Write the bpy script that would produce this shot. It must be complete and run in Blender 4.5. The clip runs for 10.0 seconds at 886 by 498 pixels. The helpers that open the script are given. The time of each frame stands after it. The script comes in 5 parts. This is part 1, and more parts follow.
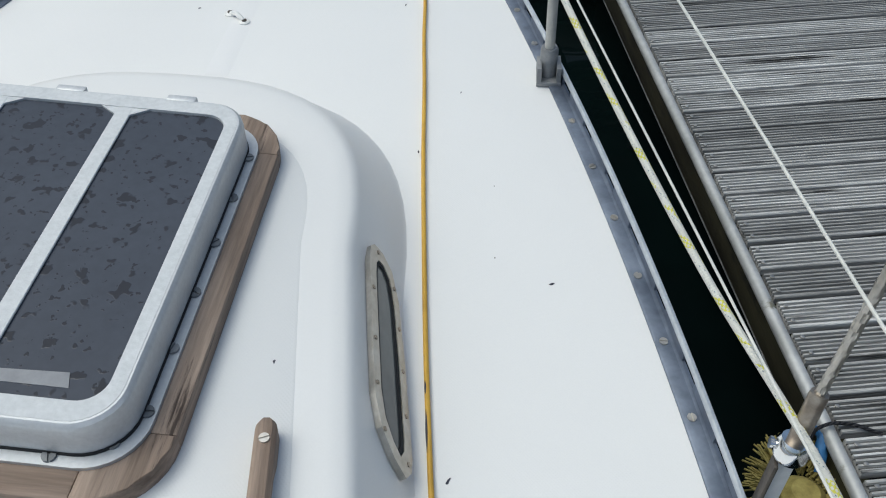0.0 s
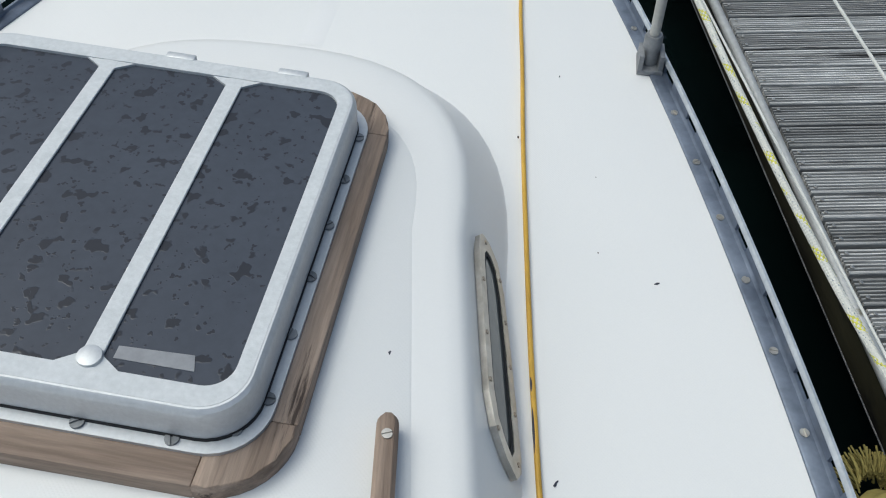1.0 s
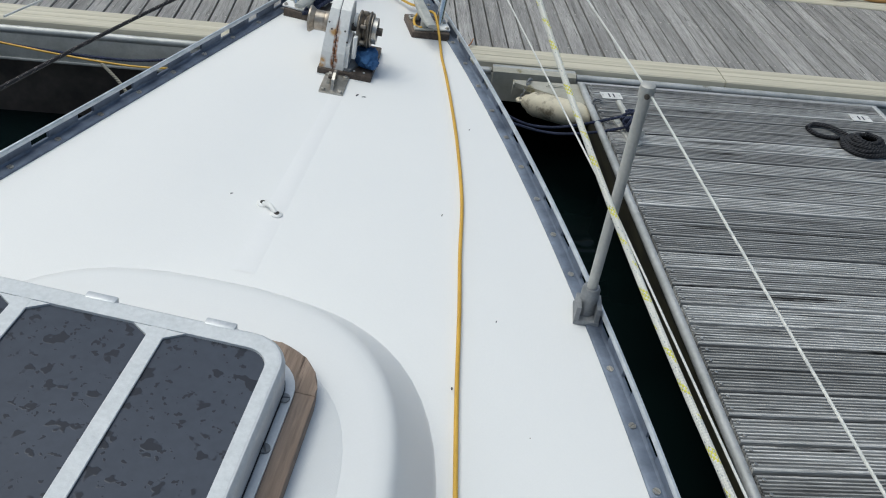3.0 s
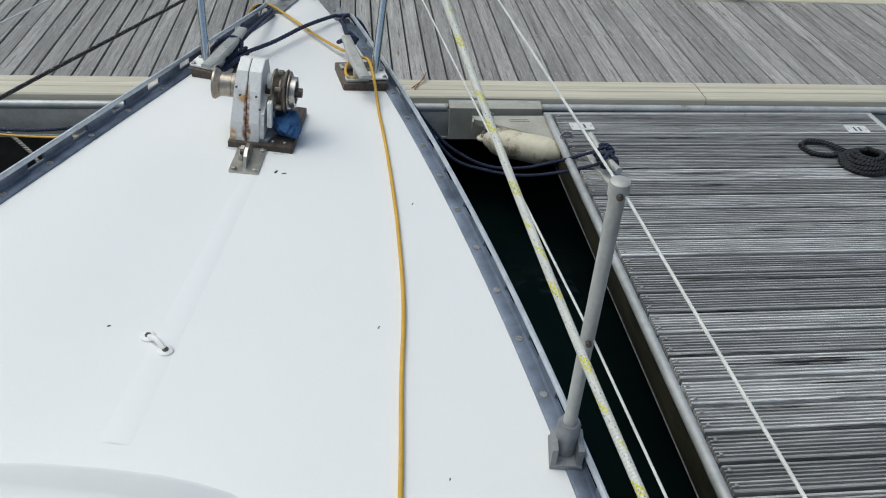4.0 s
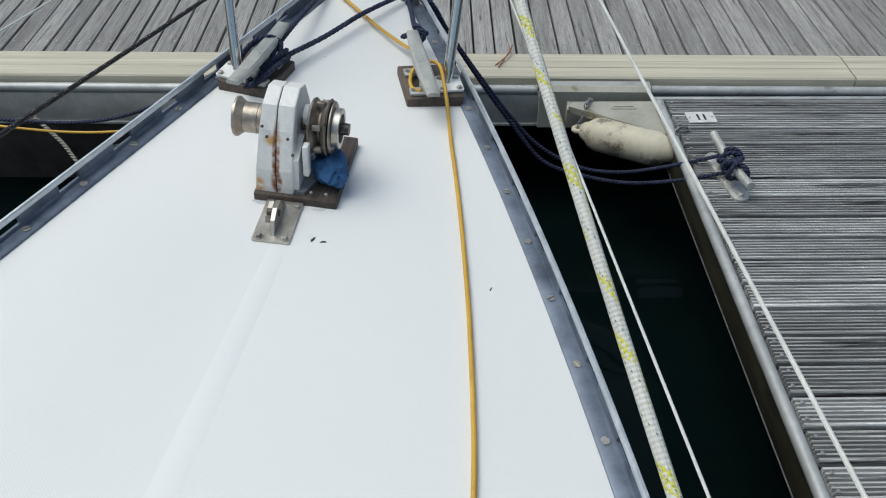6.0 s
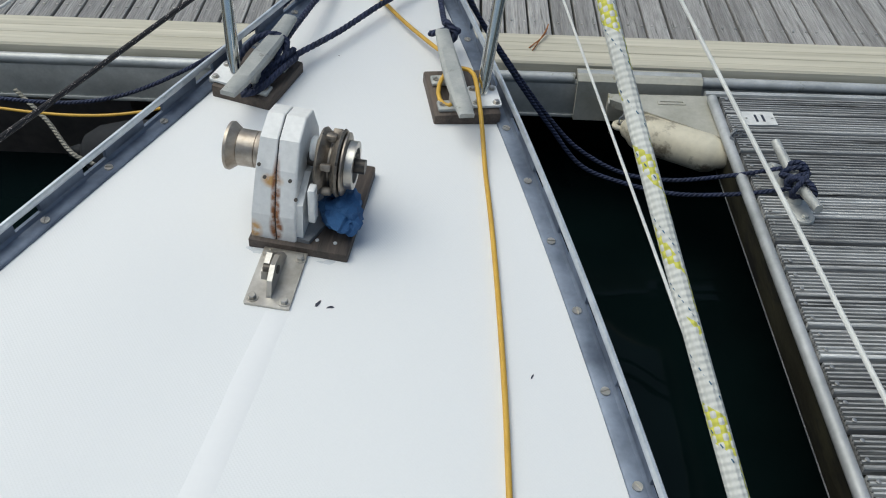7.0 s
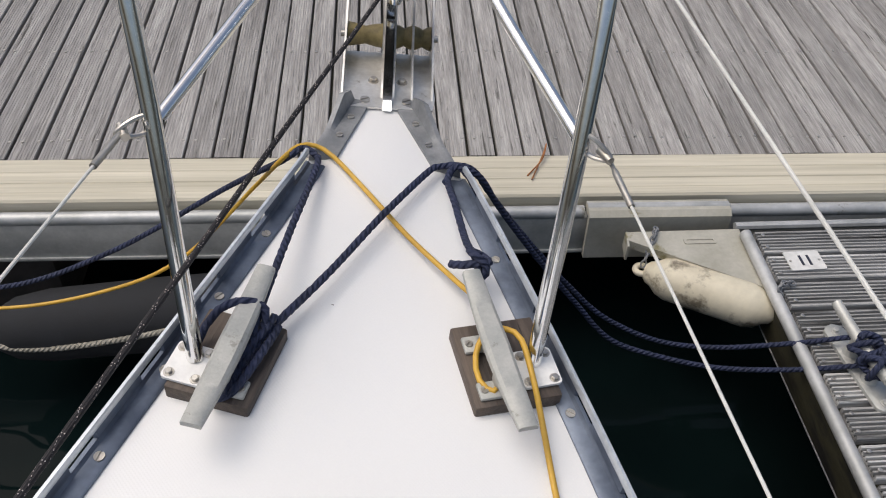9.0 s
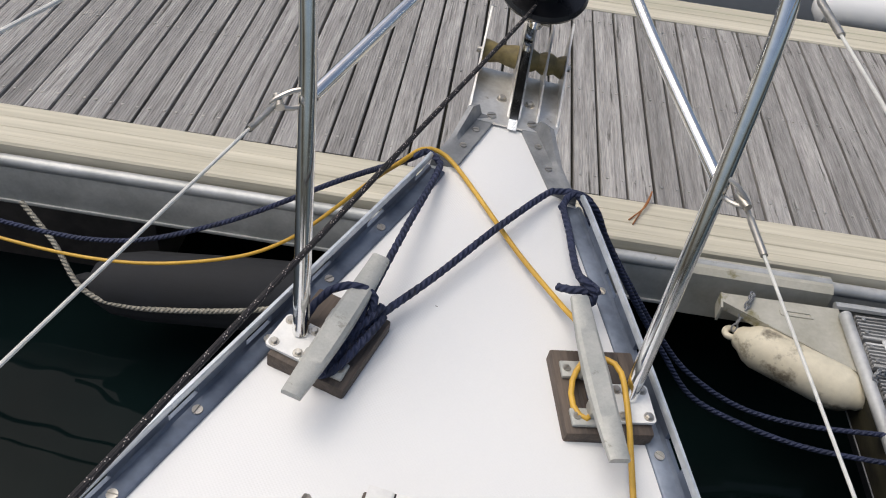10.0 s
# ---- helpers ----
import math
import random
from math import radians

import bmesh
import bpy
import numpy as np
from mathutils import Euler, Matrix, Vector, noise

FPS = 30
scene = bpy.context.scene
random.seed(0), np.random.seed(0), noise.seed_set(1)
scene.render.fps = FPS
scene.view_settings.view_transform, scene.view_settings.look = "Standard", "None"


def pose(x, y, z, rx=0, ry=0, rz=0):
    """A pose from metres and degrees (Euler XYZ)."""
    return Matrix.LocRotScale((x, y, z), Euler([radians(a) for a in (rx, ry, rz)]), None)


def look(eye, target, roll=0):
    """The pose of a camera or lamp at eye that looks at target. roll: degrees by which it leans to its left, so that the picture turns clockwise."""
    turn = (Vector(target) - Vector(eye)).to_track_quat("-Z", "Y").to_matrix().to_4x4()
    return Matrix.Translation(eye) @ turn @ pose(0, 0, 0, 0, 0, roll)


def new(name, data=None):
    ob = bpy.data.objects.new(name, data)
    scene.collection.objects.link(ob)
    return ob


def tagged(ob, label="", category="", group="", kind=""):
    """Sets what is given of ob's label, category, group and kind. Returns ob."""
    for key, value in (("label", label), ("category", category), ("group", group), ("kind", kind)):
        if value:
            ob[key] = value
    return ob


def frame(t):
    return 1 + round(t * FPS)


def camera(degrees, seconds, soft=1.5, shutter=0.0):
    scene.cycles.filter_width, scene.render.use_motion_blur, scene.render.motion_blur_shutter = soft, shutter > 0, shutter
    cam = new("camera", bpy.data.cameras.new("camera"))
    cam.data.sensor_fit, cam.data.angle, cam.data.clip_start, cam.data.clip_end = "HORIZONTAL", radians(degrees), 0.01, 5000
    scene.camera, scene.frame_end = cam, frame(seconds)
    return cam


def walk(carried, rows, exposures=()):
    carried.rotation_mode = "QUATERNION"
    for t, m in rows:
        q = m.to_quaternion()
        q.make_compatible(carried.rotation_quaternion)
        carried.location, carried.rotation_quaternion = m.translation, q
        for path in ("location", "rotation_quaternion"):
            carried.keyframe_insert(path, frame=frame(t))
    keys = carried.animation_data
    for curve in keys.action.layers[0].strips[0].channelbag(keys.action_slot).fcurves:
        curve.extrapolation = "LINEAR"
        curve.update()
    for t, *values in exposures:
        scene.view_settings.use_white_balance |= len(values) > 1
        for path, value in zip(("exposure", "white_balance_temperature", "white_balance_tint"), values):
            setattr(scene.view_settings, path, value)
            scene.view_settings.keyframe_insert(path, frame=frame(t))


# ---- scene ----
cam = camera(55.6, 10.0, 1.1)
PATH = [
    (0, (1.159, -4.233, 1.554), (1.233, -2.824, 0.137), -1.7),
    (0.5, (1.120, -4.232, 1.559), (1.152, -2.827, 0.137), -3.4),
    (1, (1.023, -4.175, 1.555), (1.037, -2.818, 0.086), -0.1),
    (1.5, (1.026, -4.184, 1.519), (1.089, -2.765, 0.111), 6.9),
    (2, (1.018, -4.173, 1.509), (1.145, -2.715, 0.145), 9.0),
    (2.5, (1.002, -4.136, 1.554), (1.146, -2.599, 0.281), 7.9),
    (3, (1.006, -4.020, 1.629), (1.187, -2.405, 0.463), 7.6),
    (3.2, (1.047, -3.928, 1.622), (1.219, -2.293, 0.483), 5.8),
    (4.3, (1.153, -3.455, 1.568), (1.366, -1.836, 0.414), 2.8),
    (4.5, (1.163, -3.384, 1.572), (1.364, -1.780, 0.394), 1.9),
    (5, (1.155, -3.285, 1.568), (1.303, -1.709, 0.345), 0.8),
    (5.5, (1.175, -3.113, 1.554), (1.247, -1.559, 0.297), 0.5),
    (6, (1.181, -2.961, 1.539), (1.196, -1.441, 0.240), 0.6),
    (6.2, (1.172, -2.892, 1.556), (1.162, -1.396, 0.229), 0.6),
    (7.3, (1.116, -2.517, 1.480), (1.127, -1.133, 0.036), 2.7),
    (7.5, (1.081, -2.449, 1.474), (1.119, -1.099, -0.002), 2.9),
    (8, (0.963, -2.240, 1.547), (1.104, -0.905, 0.065), 3.4),
    (8.5, (0.961, -2.084, 1.550), (1.124, -0.710, 0.106), 3.1),
    (9, (0.985, -1.957, 1.546), (1.124, -0.536, 0.146), 3.0),
    (9.5, (0.968, -1.892, 1.541), (1.063, -0.434, 0.176), 4.7),
    (10, (0.912, -1.988, 1.521), (0.891, -0.516, 0.167), 8.3),
]
walk(cam, [(t, look(eye, target, roll)) for t, eye, target, roll in PATH], exposures=[(0.0, -0.32, 6060, 1), (7.5, -0.32, 6060, 1), (8.2, -0.18, 6370, 7), (9.0, -0.12, 6520, 10), (10.0, -0.11, 6510, 9)])

# ---- light: an overcast day ----
world = bpy.data.worlds.new("overcast")
scene.world = world
world.use_nodes = True
wn = world.node_tree
sky = wn.nodes.new("ShaderNodeTexSky")
sky.sky_type, sky.sun_disc = "NISHITA", False
sky.sun_elevation, sky.sun_rotation = radians(62), radians(-75)
sky.dust_density = 6.0
wn.links.new(sky.outputs[0], wn.nodes["Background"].inputs[0])
wn.nodes["Background"].inputs[1].default_value = 0.13
sun = new("sun", bpy.data.lights.new("sun", "SUN"))
sun.data.energy, sun.data.angle, sun.data.color = 1.42, radians(50), (1.0, 0.985, 0.96)
sun.matrix_world = look((0, 0, 10), (3.4, 0.2, 0))

# The moored boat lies a little askew, heeled and trimmed against the level pontoon.
BOAT = Matrix(((0.99094, 0.11995, 0.0604, 0.41545), (-0.11782, 0.99232, -0.03772, -5.33019), (-0.06446, 0.03026, 0.99746, 0.39883), (0, 0, 0, 1)))
WATER = -0.50


# ---- materials ----
def material(name, light, dark, scale=8.0, rough=(0.4, 0.6), metal=0.0, bump=0.2, fine=60.0, stretch=(1, 1, 1), spots=None, spot_scale=30.0, spot_cut=0.62, coat=0.0, by_object=0.0, grain_range=(0.92, 1.06)):
    """Two colours mixed by noise at two scales, with stains, uneven gloss and fine relief, in metres."""
    m = bpy.data.materials.new(name)
    m.use_nodes = True
    n, l = m.node_tree.nodes, m.node_tree.links
    bsdf = n["Principled BSDF"]
    co = n.new("ShaderNodeTexCoord")
    info = n.new("ShaderNodeObjectInfo")
    shift = n.new("ShaderNodeVectorMath")
    shift.operation = "MULTIPLY_ADD"
    l.new(info.outputs["Random"], shift.inputs[0])
    shift.inputs[1].default_value = (31.0, 17.0, 23.0)
    l.new(co.outputs["Object"], shift.inputs[2])
    mapping = n.new("ShaderNodeMapping")
    mapping.inputs["Scale"].default_value = stretch
    l.new(shift.outputs[0], mapping.inputs[0])

    def tex(s, detail=4.0, rough_=0.6):
        t = n.new("ShaderNodeTexNoise")
        t.inputs["Scale"].default_value, t.inputs["Detail"].default_value, t.inputs["Roughness"].default_value = s, detail, rough_
        l.new(mapping.outputs[0], t.inputs["Vector"])
        return t

    def ramp(src, a, b, ca=(0, 0, 0, 1), cb=(1, 1, 1, 1)):
        r = n.new("ShaderNodeValToRGB")
        r.color_ramp.elements[0].position, r.color_ramp.elements[1].position = a, b
        r.color_ramp.elements[0].color, r.color_ramp.elements[1].color = ca, cb
        l.new(src, r.inputs[0])
        return r

    big, small = tex(scale), tex(fine, 3.0)
    c = ramp(big.outputs["Fac"], 0.3, 0.7, (*dark, 1), (*light, 1))
    grain = ramp(small.outputs["Fac"], 0.25, 0.75, (*[grain_range[0]] * 3, 1), (*[grain_range[1]] * 3, 1))
    mul = n.new("ShaderNodeMix")
    mul.data_type, mul.blend_type = "RGBA", "MULTIPLY"
    mul.inputs[0].default_value = 1.0
    l.new(c.outputs[0], mul.inputs[6])
    l.new(grain.outputs[0], mul.inputs[7])
    out = mul.outputs[2]
    if by_object:
        vary = n.new("ShaderNodeMapRange")
        vary.inputs[3].default_value, vary.inputs[4].default_value = 1 - by_object, 1 + by_object
        l.new(info.outputs["Random"], vary.inputs[0])
        mv = n.new("ShaderNodeVectorMath")
        mv.operation = "SCALE"
        l.new(out, mv.inputs[0])
        l.new(vary.outputs[0], mv.inputs[3])
        out = mv.outputs[0]
    if spots:
        st = tex(spot_scale, 6.0, 0.7)
        sr = ramp(st.outputs["Fac"], spot_cut, spot_cut + 0.08)
        mx = n.new("ShaderNodeMix")
        mx.data_type = "RGBA"
        l.new(sr.outputs[0], mx.inputs[0])
        l.new(out, mx.inputs[6])
        mx.inputs[7].default_value = (*spots, 1)
        out = mx.outputs[2]
    l.new(out, bsdf.inputs["Base Color"])
    rr = n.new("ShaderNodeMapRange")
    rr.inputs[3].default_value, rr.inputs[4].default_value = rough
    l.new(big.outputs["Fac"], rr.inputs[0])
    l.new(rr.outputs[0], bsdf.inputs["Roughness"])
    bsdf.inputs["Metallic"].default_value = metal
    bsdf.inputs["Coat Weight"].default_value = coat
    b = n.new("ShaderNodeBump")
    b.inputs["Strength"].default_value, b.inputs["Distance"].default_value = bump, 0.002
    l.new(small.outputs["Fac"], b.inputs["Height"])
    l.new(b.outputs[0], bsdf.inputs["Normal"])
    return m


def gelcoat(name, nonskid):
    """White glassfibre with faint soiling, sparse dark specks and, on decks, a fine moulded grip."""
    m = material(name, (0.80, 0.80, 0.79), (0.775, 0.78, 0.775), 1.1, (0.3, 0.42), 0.0, 0.02, 300.0, grain_range=(0.985, 1.01))
    n, l = m.node_tree.nodes, m.node_tree.links
    bsdf = n["Principled BSDF"]
    co = n.new("ShaderNodeTexCoord")
    v = n.new("ShaderNodeTexVoronoi")
    v.inputs["Scale"].default_value = 9.0
    wob = n.new("ShaderNodeTexNoise")
    wob.inputs["Scale"].default_value = 160.0
    add = n.new("ShaderNodeVectorMath")
    add.operation = "MULTIPLY_ADD"
    l.new(wob.outputs["Color"], add.inputs[0])
    add.inputs[1].default_value = (0.012, 0.012, 0.012)
    l.new(co.outputs["Object"], add.inputs[2])
    l.new(add.outputs[0], v.inputs["Vector"])
    near = n.new("ShaderNodeMath")
    near.operation, near.inputs[1].default_value = "LESS_THAN", 0.021
    l.new(v.outputs["Distance"], near.inputs[0])
    pick = n.new("ShaderNodeSeparateColor")
    l.new(v.outputs["Color"], pick.inputs[0])
    some = n.new("ShaderNodeMath")
    some.operation, some.inputs[1].default_value = "GREATER_THAN", 0.62
    l.new(pick.outputs[0], some.inputs[0])
    both = n.new("ShaderNodeMath")
    both.operation = "MULTIPLY"
    l.new(near.outputs[0], both.inputs[0])
    l.new(some.outputs[0], both.inputs[1])
    mx = n.new("ShaderNodeMix")
    mx.data_type = "RGBA"
    l.new(both.outputs[0], mx.inputs[0])
    was = bsdf.inputs["Base Color"].links[0].from_socket
    l.new(was, mx.inputs[6])
    mx.inputs[7].default_value = (0.12, 0.11, 0.10, 1)
    l.new(mx.outputs[2], bsdf.inputs["Base Color"])
    if nonskid:
        waves = []
        for turn in (45, -45):
            mp = n.new("ShaderNodeMapping")
            mp.inputs["Rotation"].default_value = (0, 0, radians(turn))
            l.new(co.outputs["Object"], mp.inputs[0])
            w = n.new("ShaderNodeTexWave")
            w.inputs["Scale"].default_value = 75.0
            l.new(mp.outputs[0], w.inputs[0])
            waves.append(w)
        mul = n.new("ShaderNodeMath")
        mul.operation = "MULTIPLY"
        l.new(waves[0].outputs["Fac"], mul.inputs[0])
        l.new(waves[1].outputs["Fac"], mul.inputs[1])
        b = n.new("ShaderNodeBump")
        b.inputs["Strength"].default_value, b.inputs["Distance"].default_value = 0.12, 0.001
        l.new(mul.outputs[0], b.inputs["Height"])
        l.new(b.outputs[0], bsdf.inputs["Normal"])
        bsdf.inputs["Roughness"].links and l.remove(bsdf.inputs["Roughness"].links[0])
        bsdf.inputs["Roughness"].default_value = 0.6
    return m


def braid(name, base, fleck, tick, period):
    """A braided rope: plaited relief, coloured flecks and dark ticks along its length (UV: turns, metres)."""
    m = bpy.data.materials.new(name)
    m.use_nodes = True
    n, l = m.node_tree.nodes, m.node_tree.links
    bsdf = n["Principled BSDF"]
    uv = n.new("ShaderNodeUVMap")
    sep = n.new("ShaderNodeSeparateXYZ")
    l.new(uv.outputs[0], sep.inputs[0])

    def calc(op, a, b=None, c=None):
        k = n.new("ShaderNodeMath")
        k.operation = op
        for i, v in enumerate((a, b, c)):
            if v is None:
                continue
            if isinstance(v, (int, float)):
                k.inputs[i].default_value = v
            else:
                l.new(v, k.inputs[i])
        return k.outputs[0]

    def weave(sign):
        return calc("SINE", calc("MULTIPLY_ADD", sep.outputs[1], 2 * math.pi / 0.009, calc("MULTIPLY", sep.outputs[0], sign * 2 * math.pi * 5)))

    plait = calc("MULTIPLY", weave(1), weave(-1))
    along = calc("FRACT", calc("ADD", calc("DIVIDE", sep.outputs[1], period), calc("MULTIPLY", sep.outputs[0], 0.6)))
    band = calc("LESS_THAN", along, 0.42)
    some = calc("MULTIPLY", calc("GREATER_THAN", calc("ADD", weave(1), weave(-1)), -0.2), calc("GREATER_THAN", calc("SINE", calc("MULTIPLY_ADD", sep.outputs[1], 70.0, calc("MULTIPLY", sep.outputs[0], 2 * math.pi))), -0.1))
    flecks = calc("MULTIPLY", band, some)
    t2 = calc("FRACT", calc("ADD", calc("DIVIDE", sep.outputs[1], period * 0.8), calc("MULTIPLY", sep.outputs[0], 2.0)))
    ticks = calc("MULTIPLY", calc("LESS_THAN", t2, 0.05), calc("GREATER_THAN", plait, 0.25))
    noise_ = n.new("ShaderNodeTexNoise")
    noise_.inputs["Scale"].default_value = 40.0
    r = n.new("ShaderNodeValToRGB")
    r.color_ramp.elements[0].color = (*[0.72 * v for v in base], 1)
    r.color_ramp.elements[1].color = (*base, 1)
    l.new(noise_.outputs["Fac"], r.inputs[0])
    out = r.outputs[0]
    for fac, colour in ((flecks, fleck), (ticks, tick)):
        mx = n.new("ShaderNodeMix")
        mx.data_type = "RGBA"
        l.new(fac, mx.inputs[0])
        l.new(out, mx.inputs[6])
        mx.inputs[7].default_value = (*colour, 1)
        out = mx.outputs[2]
    l.new(out, bsdf.inputs["Base Color"])
    bsdf.inputs["Roughness"].default_value = 0.8
    b = n.new("ShaderNodeBump")
    b.inputs["Strength"].default_value, b.inputs["Distance"].default_value = 0.45, 0.001
    l.new(plait, b.inputs["Height"])
    l.new(b.outputs[0], bsdf.inputs["Normal"])
    return m


M_DECK = gelcoat("white_grip_deck", True)
M_GEL = gelcoat("white_gelcoat", False)
M_STRIP = material("smooth_white_paint", (0.805, 0.805, 0.80), (0.79, 0.79, 0.785), 3.0, (0.4, 0.5), 0.0, 0.02, 200.0, grain_range=(0.99, 1.01))
M_RAIL = material("anodised_aluminium", (0.23, 0.27, 0.34), (0.085, 0.105, 0.145), 11.0, (0.4, 0.6), 0.55, 0.1, 90.0, spots=(0.07, 0.08, 0.10), spot_scale=14.0, spot_cut=0.66)
M_RAILTOP = material("worn_rail_top", (0.70, 0.74, 0.78), (0.50, 0.54, 0.58), 25.0, (0.35, 0.55), 0.6, 0.1, 120.0)
M_CASTGREY = material("weathered_cast_aluminium", (0.34, 0.35, 0.36), (0.19, 0.20, 0.21), 22.0, (0.5, 0.7), 0.5, 0.3, 150.0)
M_CLEAT = material("dull_alloy_cleat", (0.50, 0.50, 0.47), (0.38, 0.39, 0.37), 30.0, (0.5, 0.7), 0.35, 0.25, 220.0, spots=(0.28, 0.28, 0.25), spot_scale=40.0)
M_STEEL = material("polished_stainless", (0.93, 0.93, 0.92), (0.84, 0.84, 0.83), 12.0, (0.06, 0.15), 1.0, 0.02, 60.0)
M_STEELDULL = material("stained_stainless", (0.62, 0.60, 0.56), (0.42, 0.39, 0.34), 26.0, (0.25, 0.5), 0.9, 0.1, 120.0)
M_BRONZE = material("tarnished_chrome_bronze", (0.50, 0.45, 0.39), (0.24, 0.20, 0.16), 30.0, (0.3, 0.5), 0.85, 0.15, 150.0)
M_HATCH = material("satin_hatch_aluminium", (0.63, 0.65, 0.67), (0.58, 0.60, 0.62), 6.0, (0.4, 0.55), 0.45, 0.05, 150.0)
M_FILM = material("faded_grey_film", (0.30, 0.31, 0.33), (0.20, 0.21, 0.23), 30.0, (0.4, 0.6), 0.0, 0.05, 80.0)
M_SEALANT = material("white_worn_sealant", (0.64, 0.66, 0.675), (0.57, 0.595, 0.61), 30.0, (0.5, 0.7), 0.0, 0.3, 120.0)
M_TEAK = material("weathered_teak", (0.40, 0.31, 0.245), (0.13, 0.088, 0.062), 34.0, (0.6, 0.85), 0.0, 0.9, 170.0, (1, 0.07, 1), spots=(0.05, 0.033, 0.025), spot_scale=45.0, spot_cut=0.60, grain_range=(0.75, 1.15))
M_TEAKX = material("weathered_teak_crosswise", (0.40, 0.31, 0.245), (0.14, 0.093, 0.066), 34.0, (0.6, 0.85), 0.0, 0.9, 170.0, (0.07, 1, 1), spots=(0.05, 0.033, 0.025), spot_scale=45.0, spot_cut=0.60, grain_range=(0.75, 1.15))
M_DARKWOOD = material("dark_wet_teak_pad", (0.13, 0.10, 0.078), (0.04, 0.03, 0.025), 40.0, (0.45, 0.8), 0.0, 0.9, 170.0, (1, 0.08, 1), spots=(0.018, 0.014, 0.012), spot_scale=50.0, grain_range=(0.7, 1.2))
M_WHITEPAINT = material("chipped_white_paint", (0.82, 0.82, 0.80), (0.74, 0.74, 0.72), 15.0, (0.35, 0.5), 0.0, 0.1, 90.0, spots=(0.45, 0.22, 0.06), spot_scale=16.0, spot_cut=0.70)
M_RUST = material("rust_stain", (0.42, 0.17, 0.05), (0.14, 0.05, 0.02), 40.0, (0.7, 0.9), 0.0, 0.4, 160.0)
M_BLACKIRON = material("greasy_dark_iron", (0.16, 0.14, 0.12), (0.06, 0.055, 0.05), 30.0, (0.35, 0.6), 0.7, 0.3, 120.0)
M_GYPSY = material("greasy_brown_bronze", (0.36, 0.32, 0.27), (0.13, 0.11, 0.09), 38.0, (0.35, 0.6), 0.75, 0.4, 140.0, spots=(0.05, 0.042, 0.035), spot_scale=50.0, spot_cut=0.6)
M_BLUERAG = material("blue_cloth_rag", (0.06, 0.16, 0.34), (0.03, 0.09, 0.22), 30.0, (0.8, 0.95), 0.0, 0.6, 300.0)
M_BOARD = material("grey_weathered_board", (0.405, 0.395, 0.38), (0.21, 0.202, 0.194), 52.0, (0.6, 0.85), 0.0, 0.9, 300.0, (1, 0.045, 1), spots=(0.075, 0.072, 0.064), spot_scale=62.0, spot_cut=0.585, by_object=0.17, grain_range=(0.60, 1.25))
M_BOARDX = material("grey_wet_finger_board", (0.63, 0.63, 0.615), (0.25, 0.247, 0.24), 45.0, (0.45, 0.8), 0.0, 0.9, 230.0, (0.05, 1, 1), spots=(0.045, 0.043, 0.04), spot_scale=34.0, spot_cut=0.565, by_object=0.34, grain_range=(0.5, 1.25))
# groove bottoms: grime, with the shade inside the groove put into the colour
M_GROOVE = material("dark_groove_bottom", (0.045, 0.045, 0.04), (0.018, 0.019, 0.016), 40.0, (0.7, 0.9), 0.0, 0.6, 120.0)
M_TIMBER = material("pale_pressure_treated_timber", (0.63, 0.59, 0.48), (0.43, 0.40, 0.31), 34.0, (0.6, 0.8), 0.0, 0.5, 160.0, (0.025, 1, 1), spots=(0.40, 0.39, 0.29), spot_scale=9.0)
M_GALV = material("galvanised_steel", (0.60, 0.60, 0.57), (0.42, 0.425, 0.40), 12.0, (0.45, 0.6), 0.4, 0.1, 90.0, spots=(0.22, 0.23, 0.16), spot_scale=5.0, spot_cut=0.64)
M_EDGE = material("white_grey_edge_trim", (0.55, 0.56, 0.56), (0.36, 0.37, 0.36), 9.0, (0.4, 0.6), 0.4, 0.15, 60.0, spots=(0.20, 0.19, 0.14), spot_scale=8.0)
M_BRACKET = material("weathered_zinc_plate", (0.50, 0.485, 0.42), (0.36, 0.345, 0.28), 9.0, (0.5, 0.7), 0.25, 0.15, 80.0, spots=(0.22, 0.20, 0.10), spot_scale=6.0, spot_cut=0.62)
M_SLIME = material("slimy_pontoon_side", (0.046, 0.043, 0.021), (0.010, 0.008, 0.005), 7.0, (0.4, 0.8), 0.0, 0.9, 40.0, (1, 0.3, 1), spots=(0.010, 0.009, 0.007), spot_scale=11.0, spot_cut=0.52)
M_CONCRETE = material("stained_concrete_float", (0.085, 0.072, 0.062), (0.022, 0.019, 0.017), 5.0, (0.5, 0.85), 0.0, 0.8, 40.0, spots=(0.26, 0.23, 0.20), spot_scale=7.0, spot_cut=0.66)
M_FENDER = material("cream_vinyl_fender", (0.68, 0.63, 0.49), (0.58, 0.52, 0.39), 7.0, (0.4, 0.6), 0.0, 0.1, 60.0, spots=(0.20, 0.17, 0.12), spot_scale=5.0, spot_cut=0.555)
M_BLACKRUBBER = material("black_rubber", (0.014, 0.016, 0.02), (0.008, 0.009, 0.011), 8.0, (0.75, 0.9), 0.0, 0.2, 60.0)
M_BLACKPLASTIC = material("black_plastic", (0.018, 0.018, 0.02), (0.01, 0.01, 0.011), 12.0, (0.2, 0.35), 0.0, 0.05, 60.0)
M_NAVY = material("navy_three_strand_rope", (0.032, 0.042, 0.095), (0.014, 0.02, 0.046), 25.0, (0.7, 0.9), 0.0, 0.7, 500.0)
M_BLACKROPE = material("black_rope", (0.02, 0.021, 0.026), (0.01, 0.01, 0.013), 25.0, (0.7, 0.9), 0.0, 0.7, 400.0)
